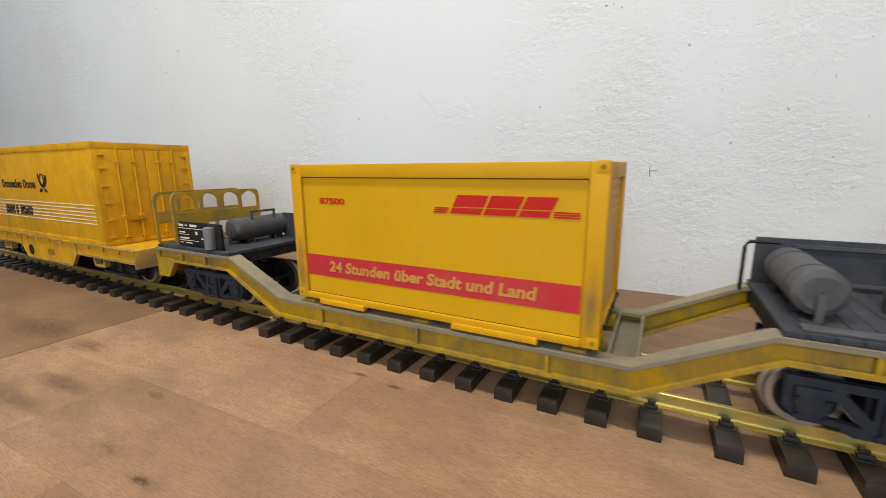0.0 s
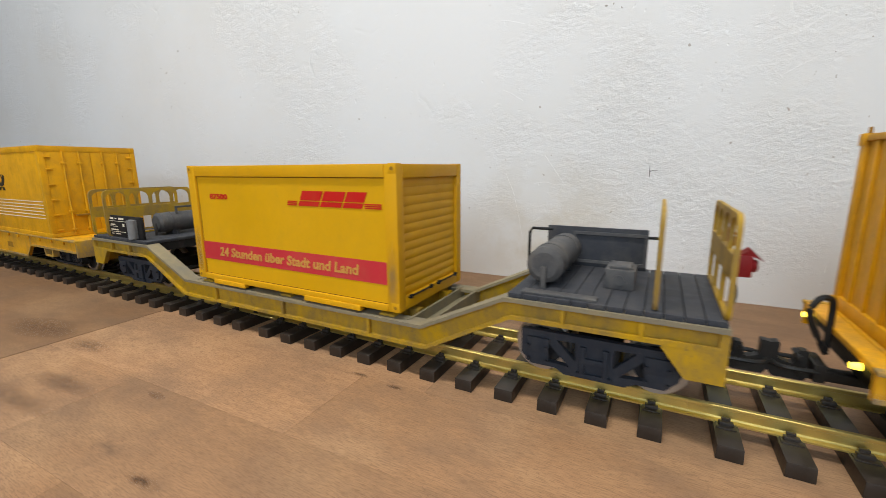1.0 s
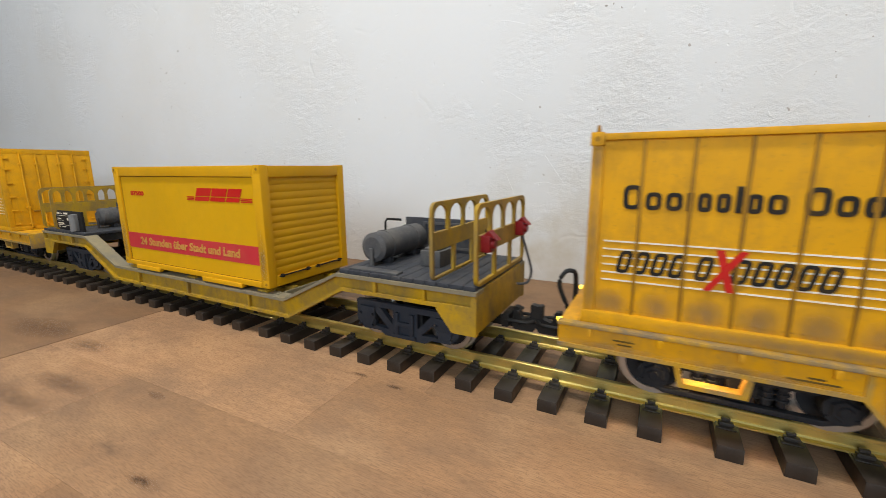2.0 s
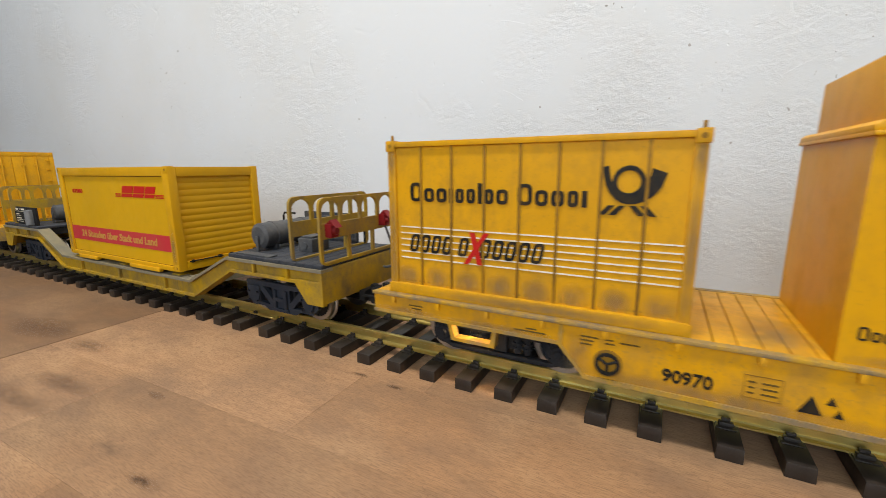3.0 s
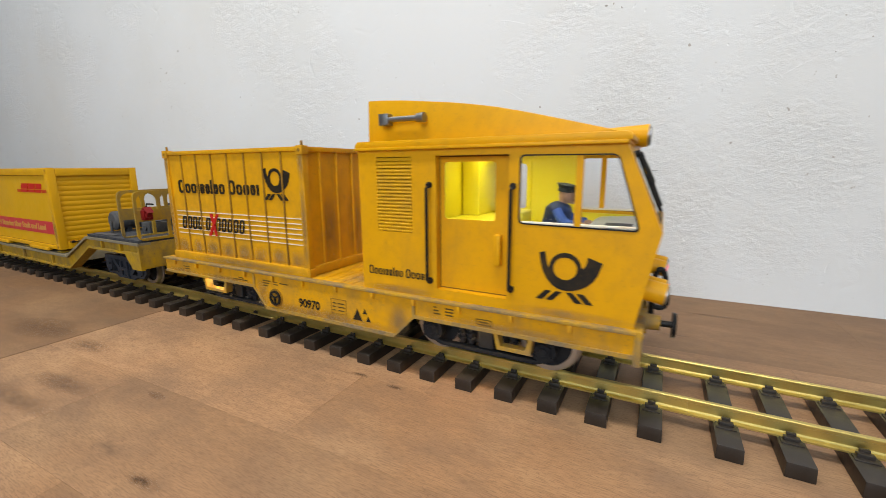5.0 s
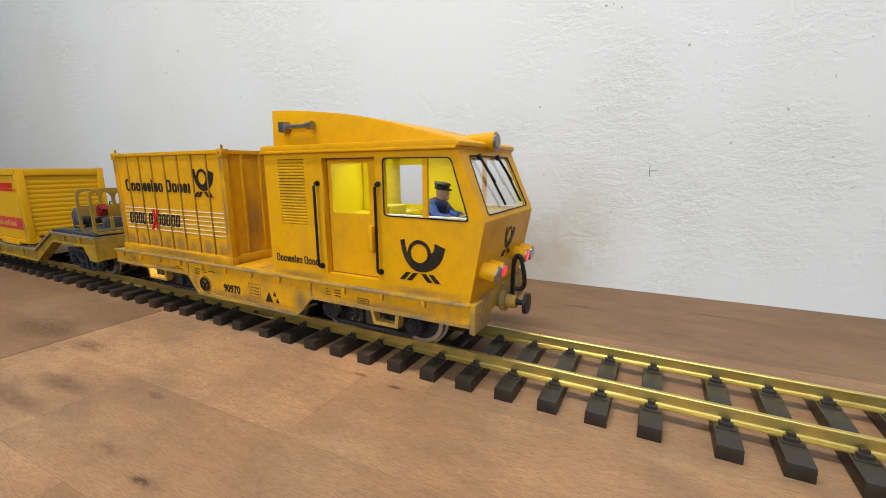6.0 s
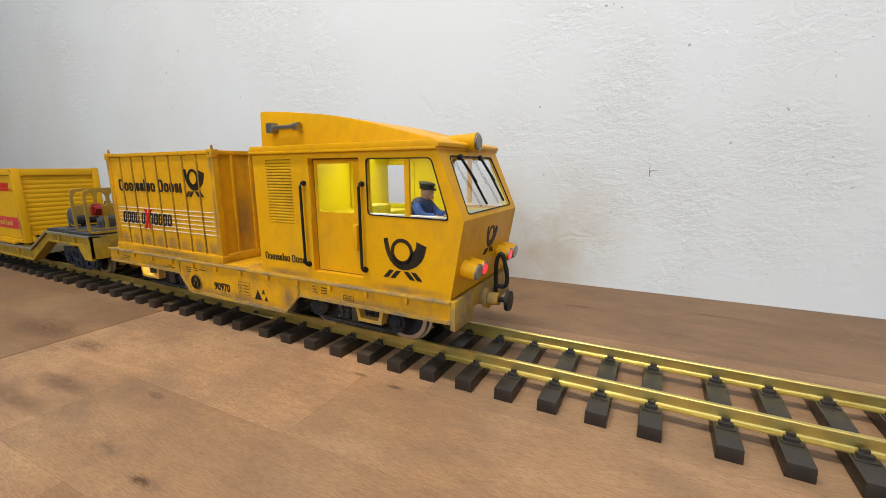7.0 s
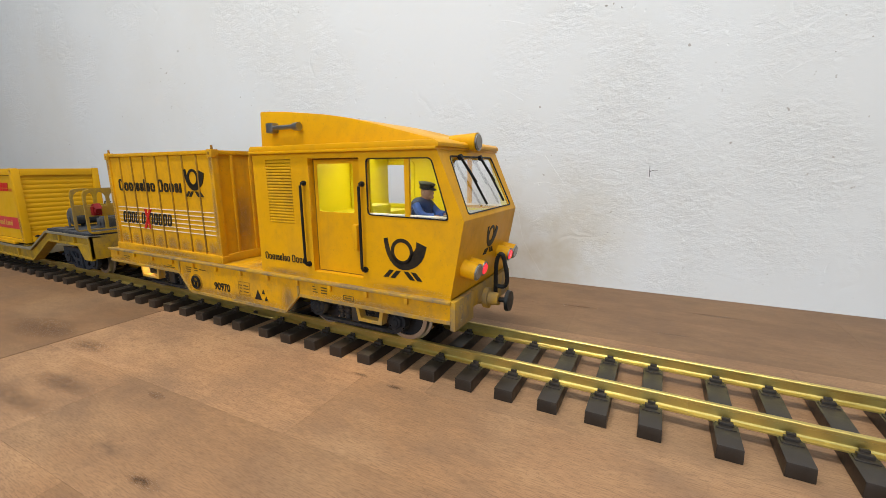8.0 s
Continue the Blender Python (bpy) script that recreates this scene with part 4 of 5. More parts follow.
        part("head_lens", rod(B(), nose(s * 35.2, 31, 10.2), nose(s * 35.2, 31, 10.8), 4.7, 4.3, seg=28), M["lens"], lamp, "clear headlight lens")
        part("tail_lens", rod(B(), nose(s * 24.6, 31, 10.0), nose(s * 24.6, 31, 10.6), 3.6, 3.0, seg=28), M["tail_glow"], lamp, "glowing red tail lamp lens")
    # roof
    bm = plate(B(), [(-276, 148.5), (-276, 151.0), (-274, 152.6), (-117, 152.6), (-114.5, 151.0), (-114.5, 148.5)], [], -48.6, 48.6)
    soft_edges(bm, 0.8)
    part("roof", bm, M["cab"], L, "flat yellow cab roof with a lip")
    bm = box(B(), -276, -116, -49.4, 49.4, 147.0, 148.8, 0.5)
    part("gutter", bm, M["cab"], L)
    crest = [(-271, 152.4), (-271, 178.2), (-262, 178.0), (-245, 176.8), (-228, 175.0), (-210, 172.9), (-196, 170.8), (-183, 168.5), (-171, 165.8), (-160, 163.2), (-149, 160.4), (-138, 157.6), (-127, 154.8), (-118, 152.4)]
    bm = plate(B(), crest, [], -40.5, 40.5)
    for v in bm.verts:
        f = max(0.0, (v.co.z - 152.4) / 26.0)
        v.co.y *= 1.0 - 0.03 * f
    soft_edges(bm, 0.9, angle=60)
    part("roof_cowl", bm, M["cab"], L, "tapering yellow roof cowl")
    for s in (-1, 1):
        bm = B()
        box(bm, -259, -252, *sorted((s * 39.5, s * 45.5)), 162, 169, 0.8)
        rod(bm, (-256, s * 43.8, 165.4), (-231, s * 43.8, 165.4), 1.6, seg=14)
        rod(bm, (-232, s * 43.8, 165.4), (-227, s * 43.8, 165.4), 2.6, 3.0, seg=14)
        part("air_horn", bm, M["steel"], L, "silver air horn")
    bm = rod(B(), (-130, -2, 153.6), (-110.2, -2, 152.8), 4.2, 6.2, seg=28)
    box(bm, -134, -116, -7, 3, 151, 154.2, 1.0)
    top = part("top_lamp", bm, M["cab"], L, "round yellow roof lamp housing")
    part("lamp_ring", rod(B(), (-110.2, -2, 152.8), (-109.3, -2, 152.8), 5.5, seg=28), M["steel"], top)
    part("head_lens", rod(B(), (-109.3, -2, 152.8), (-108.7, -2, 152.8), 4.9, 4.4, seg=28), M["lens"], top, "clear headlight lens")
    # rear wall, inner lining, floor, desk, light strip
    part("rear_wall", plate(B(), rect(-45, 45, 57.4, 150), [], -274.5, -272.5, YZ), M["cab"], L)
    part("partition", plate(B(), rect(-43.2, 43.2, 60, 148), [], -229, -227, YZ), M["inside"], L, "bright yellow cab partition")
    part("cab_floor", box(B(), -227, -106, -40.6, 43, 86, 88.5), M["inside"], L)
    part("engine_cover", box(B(), -226.5, -184, -39.4, 30, 88.5, 103.5, 1), M["inside"], L, "low yellow engine cover")
    for s in (-1, 1):
        lin = plate(B(), [(-226.8, 90), (-226.8, 147.8), (-119, 147.8), (-103.5, 106), (-103.5, 90)],
                    [fillet([(-170 if s < 0 else -152, 105), (-107.5, 104.4), (-120.5, 144), (-170 if s < 0 else -152, 144)], 3), fillet(rect(-215.3, -183, 106.5, 139.7), 2.2) if s < 0 else fillet(rect(-217, -190, 106, 139), 2)], *sorted((s * 43.2, s * 41.8) if s > 0 else (-40.7, -39.7)))
        part("lining", lin, M["inside"], L, "bright yellow inner wall")
        if s > 0:
            bm = plate(B(), fillet(rect(-220.5, -186.5, 102.5, 142.5), 4), [fillet(rect(-217, -190, 106, 139), 3)], 40.9, 41.7)
            part("inner_frame", bm, M["inside"], L)
    part("ceiling_panel", box(B(), -227, -118, -43, 43, 146.6, 148.0), M["inside"], L)
    part("light_strip", box(B(), -216, -146, -16, 16, 145.6, 146.4), M["cab_light"], L, "glowing cab light")
    part("desk", plate(B(), [(-140, 88.5), (-140, 101), (-137, 102.8), (-106, 104.5), (-104.5, 103), (-104.5, 88.5)], [], -41, 41), M["desk"], L, "pale grey driver's desk")
    part("instrument_pad", box(B(), -128, -114, -22, -6, 103.0, 104.6, 0.2), M["deck"], L)
    part("seat", box(B(), -172, -148, -6, 16, 88.5, 92, 2), M["inside"], L)
    part("side_locker", box(B(), -182, -168, -40, -20, 88.5, 112, 1.5), M["inside"], L, "yellow inner locker")
    part("rear_cabinet", box(B(), -226, -213, 6, 41, 103.5, 146, 1), M["inside"], L)
    # buffer beam
    for s in (-1, 1):
        bm = box(B(), -107, -103.5, *sorted((s * 22, s * 49.5)), 38.7, 57.2, 0.5)
        for z in (43, 52):
            rod(bm, (-103.8, s * 41, z), (-102.8, s * 41, z), 1.4, seg=10)
        part("buffer_plate", bm, M["scuff"], L, "scuffed yellow buffer plate")
    part("beam", box(B(), -112, -106, -47, 47, 44, 57, 0.5), M["scuff"], L)
    bm = B()
    rod(bm, (-106, 4.5, 45), (-102.5, 4.5, 45), 7.4, seg=24)
    rod(bm, (-114, 4.5, 45), (-95.5, 4.5, 45), 5.6, 4.4, seg=24)
    part("buffer_socket", bm, M["scuff"], L)
    bm = B()
    rod(bm, (-106, 4.5, 45), (-88.5, 4.5, 45), 1.9, seg=14)
    rod(bm, (-89.5, 4.5, 45), (-87.2, 4.5, 45), 7.6, 7.0, seg=32)
    part("buffer", bm, M["black"], L, "black round buffer")
    pts = [(-101, 12, 47), (-101, 12, 62), (-100.4, 12, 71), (-98.6, 12.3, 75.5), (-96.2, 12.6, 75), (-94.6, 13, 69), (-93.2, 13.5, 61), (-93.2, 13.5, 55), (-95.6, 13, 52), (-100, 12, 52.5)]
    part("brake_hose", tube(B(), curved(pts), 1.6, 10), M["black"], L, "black looped brake hose")
    # dust brushed along the sill, the cab's foot and edges
    for u, v, wu, wv in ((-313, 31, 150, 11), (-375, 39, 16, 30), (-246, 38, 20, 26), (-482, 46, 60, 7), (-420, 46, 80, 6), (-170, 45.8, 120, 7)):
        smear(L, u, v, wu, wv, -49.06)
    for u, v, wu, wv in ((-246, 59.5, 56, 7), (-140, 59.5, 70, 7)):
        smear(L, u, v, wu, wv, -47.06)
    smear(L, -290, -22, 30, 56, 57.05, XY)
    for s in (-1, 1):
        for x in (-438, -196):
            part("step_light", rod(B(), (x, s * 40, 45.6), (x, s * 40, 47.6), 2.6, 2.0, seg=14), M["step_light"], L, "warm glowing step light")
    coupler(L, -506, -1, True)
    for s in (-1, 1):
        part("marker_lamp", rod(B(), (-506, s * 35, 52.5), (-509.5, s * 35, 52.5), 1.7, 1.4, seg=16), M["amber_glow"], L, "glowing amber marker lamp")
    return L


def build_driver():
    """A small painted figure of a driver, one plain mesh."""
    bm = B()

    def dab(n0, idx):
        bm.faces.ensure_lookup_table()
        for f in bm.faces[n0:]:
            f.material_index = idx
    def ball(x, y, z, rx, ry, rz, lean=0.0):
        bmesh.ops.create_uvsphere(bm, u_segments=16, v_segments=10, radius=1, matrix=Matrix.LocRotScale((x, y, z), Euler((0, radians(lean), 0)), (rx, ry, rz)))

    n = 0
    rod(bm, (-134, 4, 98), (-130, 4, 119), 9.5, 8.2, seg=16)
    ball(-129.6, 4, 118.4, 7.6, 11.2, 5.4, 12)
    dab(n, 0)
    n = len(bm.faces)
    for s in (-1, 1):
        tube(bm, curved([(-129.4, 4 + s * 9.6, 119), (-125.5, 4 + s * 11.4, 113.4), (-121.5, 4 + s * 11, 110.6), (-115, 4 + s * 8.4, 110.2)], 4), 3.0, 10)
    rod(bm, (-128.4, 4, 120), (-127.2, 4, 124), 3.6, 3.0, seg=12)
    dab(n, 2)
    n = len(bm.faces)
    ball(-125.6, 4, 127.4, 4.9, 4.4, 5.4, 14)
    ball(-121.0, 4, 126.6, 1.3, 1.0, 1.3)
    ball(-122.2, 4, 123.6, 2.0, 2.4, 1.7)
    for s in (-1, 1):
        ball(-126.2, 4 + s * 4.3, 127.2, 1.2, 0.7, 1.6)
        ball(-113.2, 4 + s * 7.8, 110.2, 2.9, 2.2, 1.7)
    dab(n, 1)
    n = len(bm.faces)
    rod(bm, (-126.4, 4, 129.6), (-126.0, 4, 131.8), 5.1, 5.1, seg=20)
    rod(bm, (-126.0, 4, 131.8), (-125.5, 4, 133.8), 5.3, 6.4, seg=20)
    ball(-125.4, 4, 133.8, 6.3, 6.3, 1.1, 10)
    ball(-121.4, 4, 129.9, 3.6, 4.4, 0.6, 22)
    dab(n, 3)
    bmesh.ops.translate(bm, vec=(-28, 1.5, -8.5), verts=bm.verts[:])
    return solid("driver_figure", bm, [M["navy"], M["face"], M["shirt"], M["cap"]], (-160, 5.5, 91.5), "small painted driver figure in a dark blue uniform and cap", "figurine")


def corner_castings(parent, x0, x1, yh, z0, z1, material, pins=False):
    for x in (x0, x1):
        for s in (-1, 1):
            for z in (z0, z1):
                bm = box(B(), x - 3.2, x + 3.2, s * yh - 3.2, s * yh + 3.2, z - 3.2, z + 3.2, 0.5)
                part("corner_casting", bm, material, parent)
                # no opening is cut: a darker disc paints the shade inside the hole
                part("hole_shade_disc", rod(B(), (x, s * (yh + 3.0), z), (x, s * (yh + 3.35), z), 1.3, seg=12), M["rib"], parent)
            if pins:
                part("lifting_pin", rod(B(), (x, s * yh, z1 + 2.8), (x, s * yh, z1 + 6.5), 1.1, 0.8, seg=10), M["rib"], parent)


def build_post_container():
    """The ribbed yellow container on the motor unit."""
    x0, x1, z0, z1, yh = -495.0, -326.0, 57.4, 152.0, 45.0
    C = thing("ribbed_container", ((x0 + x1) / 2, 0, z0), "weathered yellow ribbed container with white stripes on the motor unit's deck", "container", "freight containers")
    part("body", box(B(), x0 + 2, x1 - 2, -yh + 1.6, yh - 1.6, z0 + 3, z1 - 1.5), M["box_yellow"], C)
    for s in (-1, 1):
        ya, yb = sorted((s * (yh - 3), s * yh))
        part("top_rail", box(B(), x0 + 5.5, x1 - 5.5, ya, yb, z1 - 3.2, z1 - 0.1, 0.4), M["box_yellow"], C)
        part("bottom_rail", box(B(), x0 + 1, x1 - 1, *sorted((s * (yh - 4), s * (yh + 1.5))), z0, z0 + 6.4, 0.5), M["box_yellow"], C)
        bm = B()
        for i in range(48):
            x = x0 + 8 + i * (x1 - x0 - 16) / 47
            rod(bm, (x, s * (yh - 1.7), z0 + 8.4), (x, s * (yh - 1.2), z0 + 8.4), 0.45, seg=6)
        part("rivet_row", bm, M["rib"], C)
        for i in range(1, 8):
            x = x0 + 2.5 + i * (x1 - x0 - 5) / 8
            bm = box(B(), x - 0.75, x + 0.75, *sorted((s * (yh - 1.8), s * (yh - 0.7))), z0 + 6.4, z1 - 3.2, 0.3)
            part("rib", bm, M["rib"], C, "thin dirt-darkened vertical rib")
    for x, e in ((x0, -1), (x1, 1)):
        for s in (-1, 1):
            part("corner_post", box(B(), *sorted((x, x - e * 5.5)), *sorted((s * (yh - 5.5), s * yh)), z0, z1, 0.6), M["box_yellow"], C)
        part("end_rail", box(B(), *sorted((x - e * 0.3, x - e * 3)), -yh + 5.5, yh - 5.5, z1 - 3.5, z1 - 0.1, 0.4), M["box_yellow"], C)
        part("end_sill", box(B(), *sorted((x - e * 0.3, x - e * 3)), -yh + 5.5, yh - 5.5, z0, z0 + 7, 0.4), M["box_yellow"], C)
        for i in range(1, 5):
            y = -yh + i * 2 * yh / 5
            part("end_rib", box(B(), *sorted((x - e * 0.6, x - e * 3)), y - 1.2, y + 1.2, z0 + 7, z1 - 3.5, 0.4), M["box_yellow"], C)
    bm = box(B(), x0 + 2, x1 - 2, -yh + 2, yh - 2, z1 - 2, z1 - 0.6)
    part("roof_sheet", bm, M["box_yellow"], C)
    corner_castings(C, x0 + 2.4, x1 - 2.4, yh - 2.4, z0 + 2.6, z1 - 2.6, M["box_yellow"], True)
    for i in range(8):
        x = x0 + 2.5 + (i + 0.5) * (x1 - x0 - 5) / 8
        smear(C, x, z0 + 11, 19, 17, -yh + 1.52)
    for x in (x0 + 2.6, x1 - 2.6):
        smear(C, x, 95, 7, 84, -yh - 0.04)
        smear(C, x, 140, 7, 26, -yh - 0.06)
    smear(C, -400, z0 + 3, 160, 7, -yh - 1.54)
    for y in (-20, 10, 34):
        smear(C, y, 90, 22, 70, x1 - 1.9, YZ)
    y = -yh + 1.5
    bars("makers_print", "OooiccIco Oooci", M["print_black"], C, -479.5, 116.3, y, 11.4, 104, depth=0.5)
    horn("horn_emblem", C, M["print_black"], XZ, -357.0, 129.0, y - 0.5, y, 0.64, 0.66)
    for i in range(6):
        z = 80.3 + i * 3.92
        part("stripe", box(B(), -487, -331.5, y - 0.3, y, z, z + 0.75), M["print_white"], C)
    bars("service_print", "OOOO O  OOOOO", M["print_black"], C, -481, 84.8, y - 0.25, 11.2, 83.5, shear=0.2, gap=0.24, stroke=0.29, depth=0.4)
    bm = B()
    for s in (-1, 1):
        plate(bm, [(-437.3 - s * 4.4 - 1.5, 80.6), (-437.3 - s * 4.4 + 1.5, 80.6), (-433.6 + s * 4.4 + 1.6, 99.4), (-433.6 + s * 4.4 - 1.6, 99.4)], [], y - 1.0 - 0.1 * s, y)
    part("red_cross_bars", bm, M["print_red"], C, "crossed red painted bars")
    return C


def build_bright_container():
    """The smooth bright container in the low bay, with a red band and slogan."""
    x0, x1, z0, z1, yh = -946.0, -732.0, 42.5, 139.2, 46.5
    C = thing("smooth_container", ((x0 + x1) / 2, 0, z0), "bright yellow smooth container with a red slogan band", "container", "freight containers")
    part("body", box(B(), x0 + 3, x1 - 3, -yh + 1.8, yh - 1.8, z0 + 3, z1 - 1.2), M["panel"], C, "pale yellow side panel")
    for s in (-1, 1):
        seam = plate(B(), rect(x0 + 9.5, x1 - 9.5, z0 + 4.6, z1 - 8.6), [rect(x0 + 10.1, x1 - 10.1, z0 + 5.1, z1 - 9.2)], *sorted((s * (yh - 1.8), s * (yh - 1.72))))
        part("panel_seam", seam, M["seam"], C)
        part("top_rail", box(B(), x0 + 9.5, x1 - 9.5, *sorted((s * (yh - 6), s * yh)), z1 - 8.6, z1, 0.7), M["bright"], C)
        part("bottom_rail", box(B(), x0 + 9.5, x1 - 9.5, *sorted((s * (yh - 6), s * (yh + 0.2))), z0, z0 + 4.6, 0.6), M["bright"], C)
        part("fork_flap", box(B(), x0 + 22, x0 + 62, *sorted((s * (yh - 3), s * (yh + 1.4))), z0 - 2.8, z0 + 1.0, 0.4), M["hatch"], C)
        part("fork_flap", box(B(), x1 - 85, x1 - 32, *sorted((s * (yh - 3), s * (yh + 1.4))), z0 - 2.8, z0 + 1.0, 0.4), M["hatch"], C)
    for x, e in ((x0, -1), (x1, 1)):
        for s in (-1, 1):
            part("corner_post", box(B(), *sorted((x, x - e * 9.5)), *sorted((s * (yh - 8), s * yh)), z0, z1, 0.9), M["bright"], C)
        part("end_rail", box(B(), *sorted((x, x - e * 5)), -yh + 8, yh - 8, z1 - 9, z1 - 0.2, 0.6), M["bright"], C)
        part("end_sill", box(B(), *sorted((x, x - e * 5)), -yh + 8, yh - 8, z0 + 0.2, z0 + 9, 0.6), M["bright"], C)
        n = 13
        h = (z1 - 9 - z0 - 9) / n
        for i in range(n):
            z = z0 + 9 + i * h
            bm = plate(B(), [(x - e * 2.8, z), (x - e * 2.2, z + 1.8), (x - e * 2.3, z + h - 1.6), (x - e * 2.8, z + h - 0.02), (x - e * 4.4, z + h - 0.02), (x - e * 4.4, z)], [], -yh + 7, yh - 7)
            part("shutter_slat", bm, M["bright"], C)
        for ya, yb in ((-yh + 10, -3), (3, yh - 10)):
            bm = rod(B(), (x + e * 0.9, ya, z0 + 8.6), (x + e * 0.9, yb, z0 + 8.6), 0.7, seg=8)
            for y in (ya + 3, yb - 3):
                box(bm, *sorted((x, x + e * 1.8)), y - 1.3, y + 1.3, z0 + 7.2, z0 + 10, 0.3)
            part("locking_bar", bm, M["frame_black"], C, "dark locking bar")
    part("roof_sheet", box(B(), x0 + 4, x1 - 4, -yh + 5, yh - 5, z1 - 2, z1 - 0.5), M["bright"], C)
    corner_castings(C, x0 + 3.4, x1 - 3.4, yh - 3.0, z0 + 3.4, z1 - 2.9, M["bright"])
    for x in (x0 + 5, x1 - 5):
        smear(C, x, 66, 9, 50, -yh - 0.04)
    y = -yh + 1.7
    part("red_band", box(B(), -938, -742.5, y - 0.2, y, 60.3, 75.6), M["stripe_red"], C, "faded red band")
    lettering("slogan", "24 Stunden über Stadt und Land", M["letter_yellow"], C, -915.5, 64.2, y - 0.2, 7.8, 150, 0.032, 0.12)
    lettering("fleet_number", "87500", M["print_red"], C, -921, 112.2, y, 4.4, 22.5, 0.035)
    for a, b in ((-819, -799.5), (-798, -779), (-777.5, -761)):
        for za, zb in ((110.2, 113.6), (114.3, 121)):
            bm = plate(B(), [(a + (za - 110) * 0.45, za), (b + (za - 110) * 0.45, za), (b + (zb - 110) * 0.45, zb), (a + (zb - 110) * 0.45, zb)], [], y - 0.3, y)
            part("emblem_bar", bm, M["print_red"], C, "slanted red emblem bar")
    for i in range(3):
        z = 110.3 + i * 1.25
        part("emblem_line", box(B(), -830 + i * 0.4, -820.5 + i * 0.4, y - 0.3, y, z, z + 0.8), M["print_red"], C)
        part("emblem_line", box(B(), -758.5, -745, y - 0.3, y, z, z + 0.8), M["print_red"], C)
    return C


def end_rail_plate(parent, x, yh=46.0):
    """A railing: a bent frame with four arched openings above a sheet and posts below it."""
    holes = []
    w = 2 * yh / 4
    for i in range(4):
        a, b = -yh + i * w + (2.6 if i == 0 else 1.6), -yh + (i + 1) * w - (2.6 if i == 3 else 1.6)
        m, r = (a + b) / 2, (b - a) / 2
        arch = [(m + r * math.cos(q), 106.5 + 7.2 * math.sin(q)) for q in [math.pi * k / 10 for k in range(11)]]
        holes.append([(a, 97.4), (b, 97.4)] + arch)
    low = [rect(-yh + 2.6, -16.5, 69, 86), rect(-13.5, 13.5, 69, 86), rect(16.5, yh - 2.6, 69, 86)]
    bm = plate(B(), fillet([(-yh, 66.5), (yh, 66.5), (yh, 116), (-yh, 116)], 7), holes + low, x - 1.1, x + 1.1, YZ)
    part("end_railing", bm, M["olive"], parent, "dirty olive-yellow end railing")


def deck_gear(W, xe, d):
    """Grey plank deck with railings, air tank, sign board and box. xe: outer end; d: way to the wagon's middle."""
    xa, xb = sorted((xe + d * 1, xe + d * 105))
    n = 12
    w = (xb - xa) / n
    for i in range(n):
        part("deck_board", box(B(), xa + i * w + 0.2, xa + (i + 1) * w - 0.2, -46.5, 46.5, 64.6, 67.4, 0.35), M["deck"], W, "dusty grey deck board")
    end_rail_plate(W, xe + d * 1.6)
    end_rail_plate(W, xe + d * 31)
    cx, ys, ye = (-643.5, -26, 32) if d < 0 else (-1062, -15, 46)
    zc, r = 80.5, 10.6
    bm = rod(B(), (cx, ys, zc), (cx, ye, zc), r, seg=32)
    rod(bm, (cx, ys - 2.0, zc), (cx, ys, zc), r - 3, r, seg=32)
    for yy in (ys + 12, ye - 12):
        rod(bm, (cx, yy - 1.0, zc), (cx, yy + 1.0, zc), r + 0.5, seg=32)
    for yy in (ys + 12, ye - 12):
        part("tank_saddle", box(B(), cx - 7, cx + 7, yy - 2, yy + 2, 67, 72.5, 0.5), M["deck"], W)
    part("tank_strut", box(B(), cx - 1.6, cx + 1.6, ys - 4, ys - 2.2, 67.2, zc, 0.5), M["tank"], W)
    if d > 0:
        part("tank_hoop", box(box(box(B(), cx + 5, cx + 7, 1, 3, 67, 97, 0.3), cx + 5, cx + 7, 27, 29, 67, 97, 0.3), cx + 5, cx + 7, 1, 29, 95.4, 97.4, 0.3), M["tank"], W)
    part("air_tank", bm, M["tank"], W, "dusty dark grey air tank")


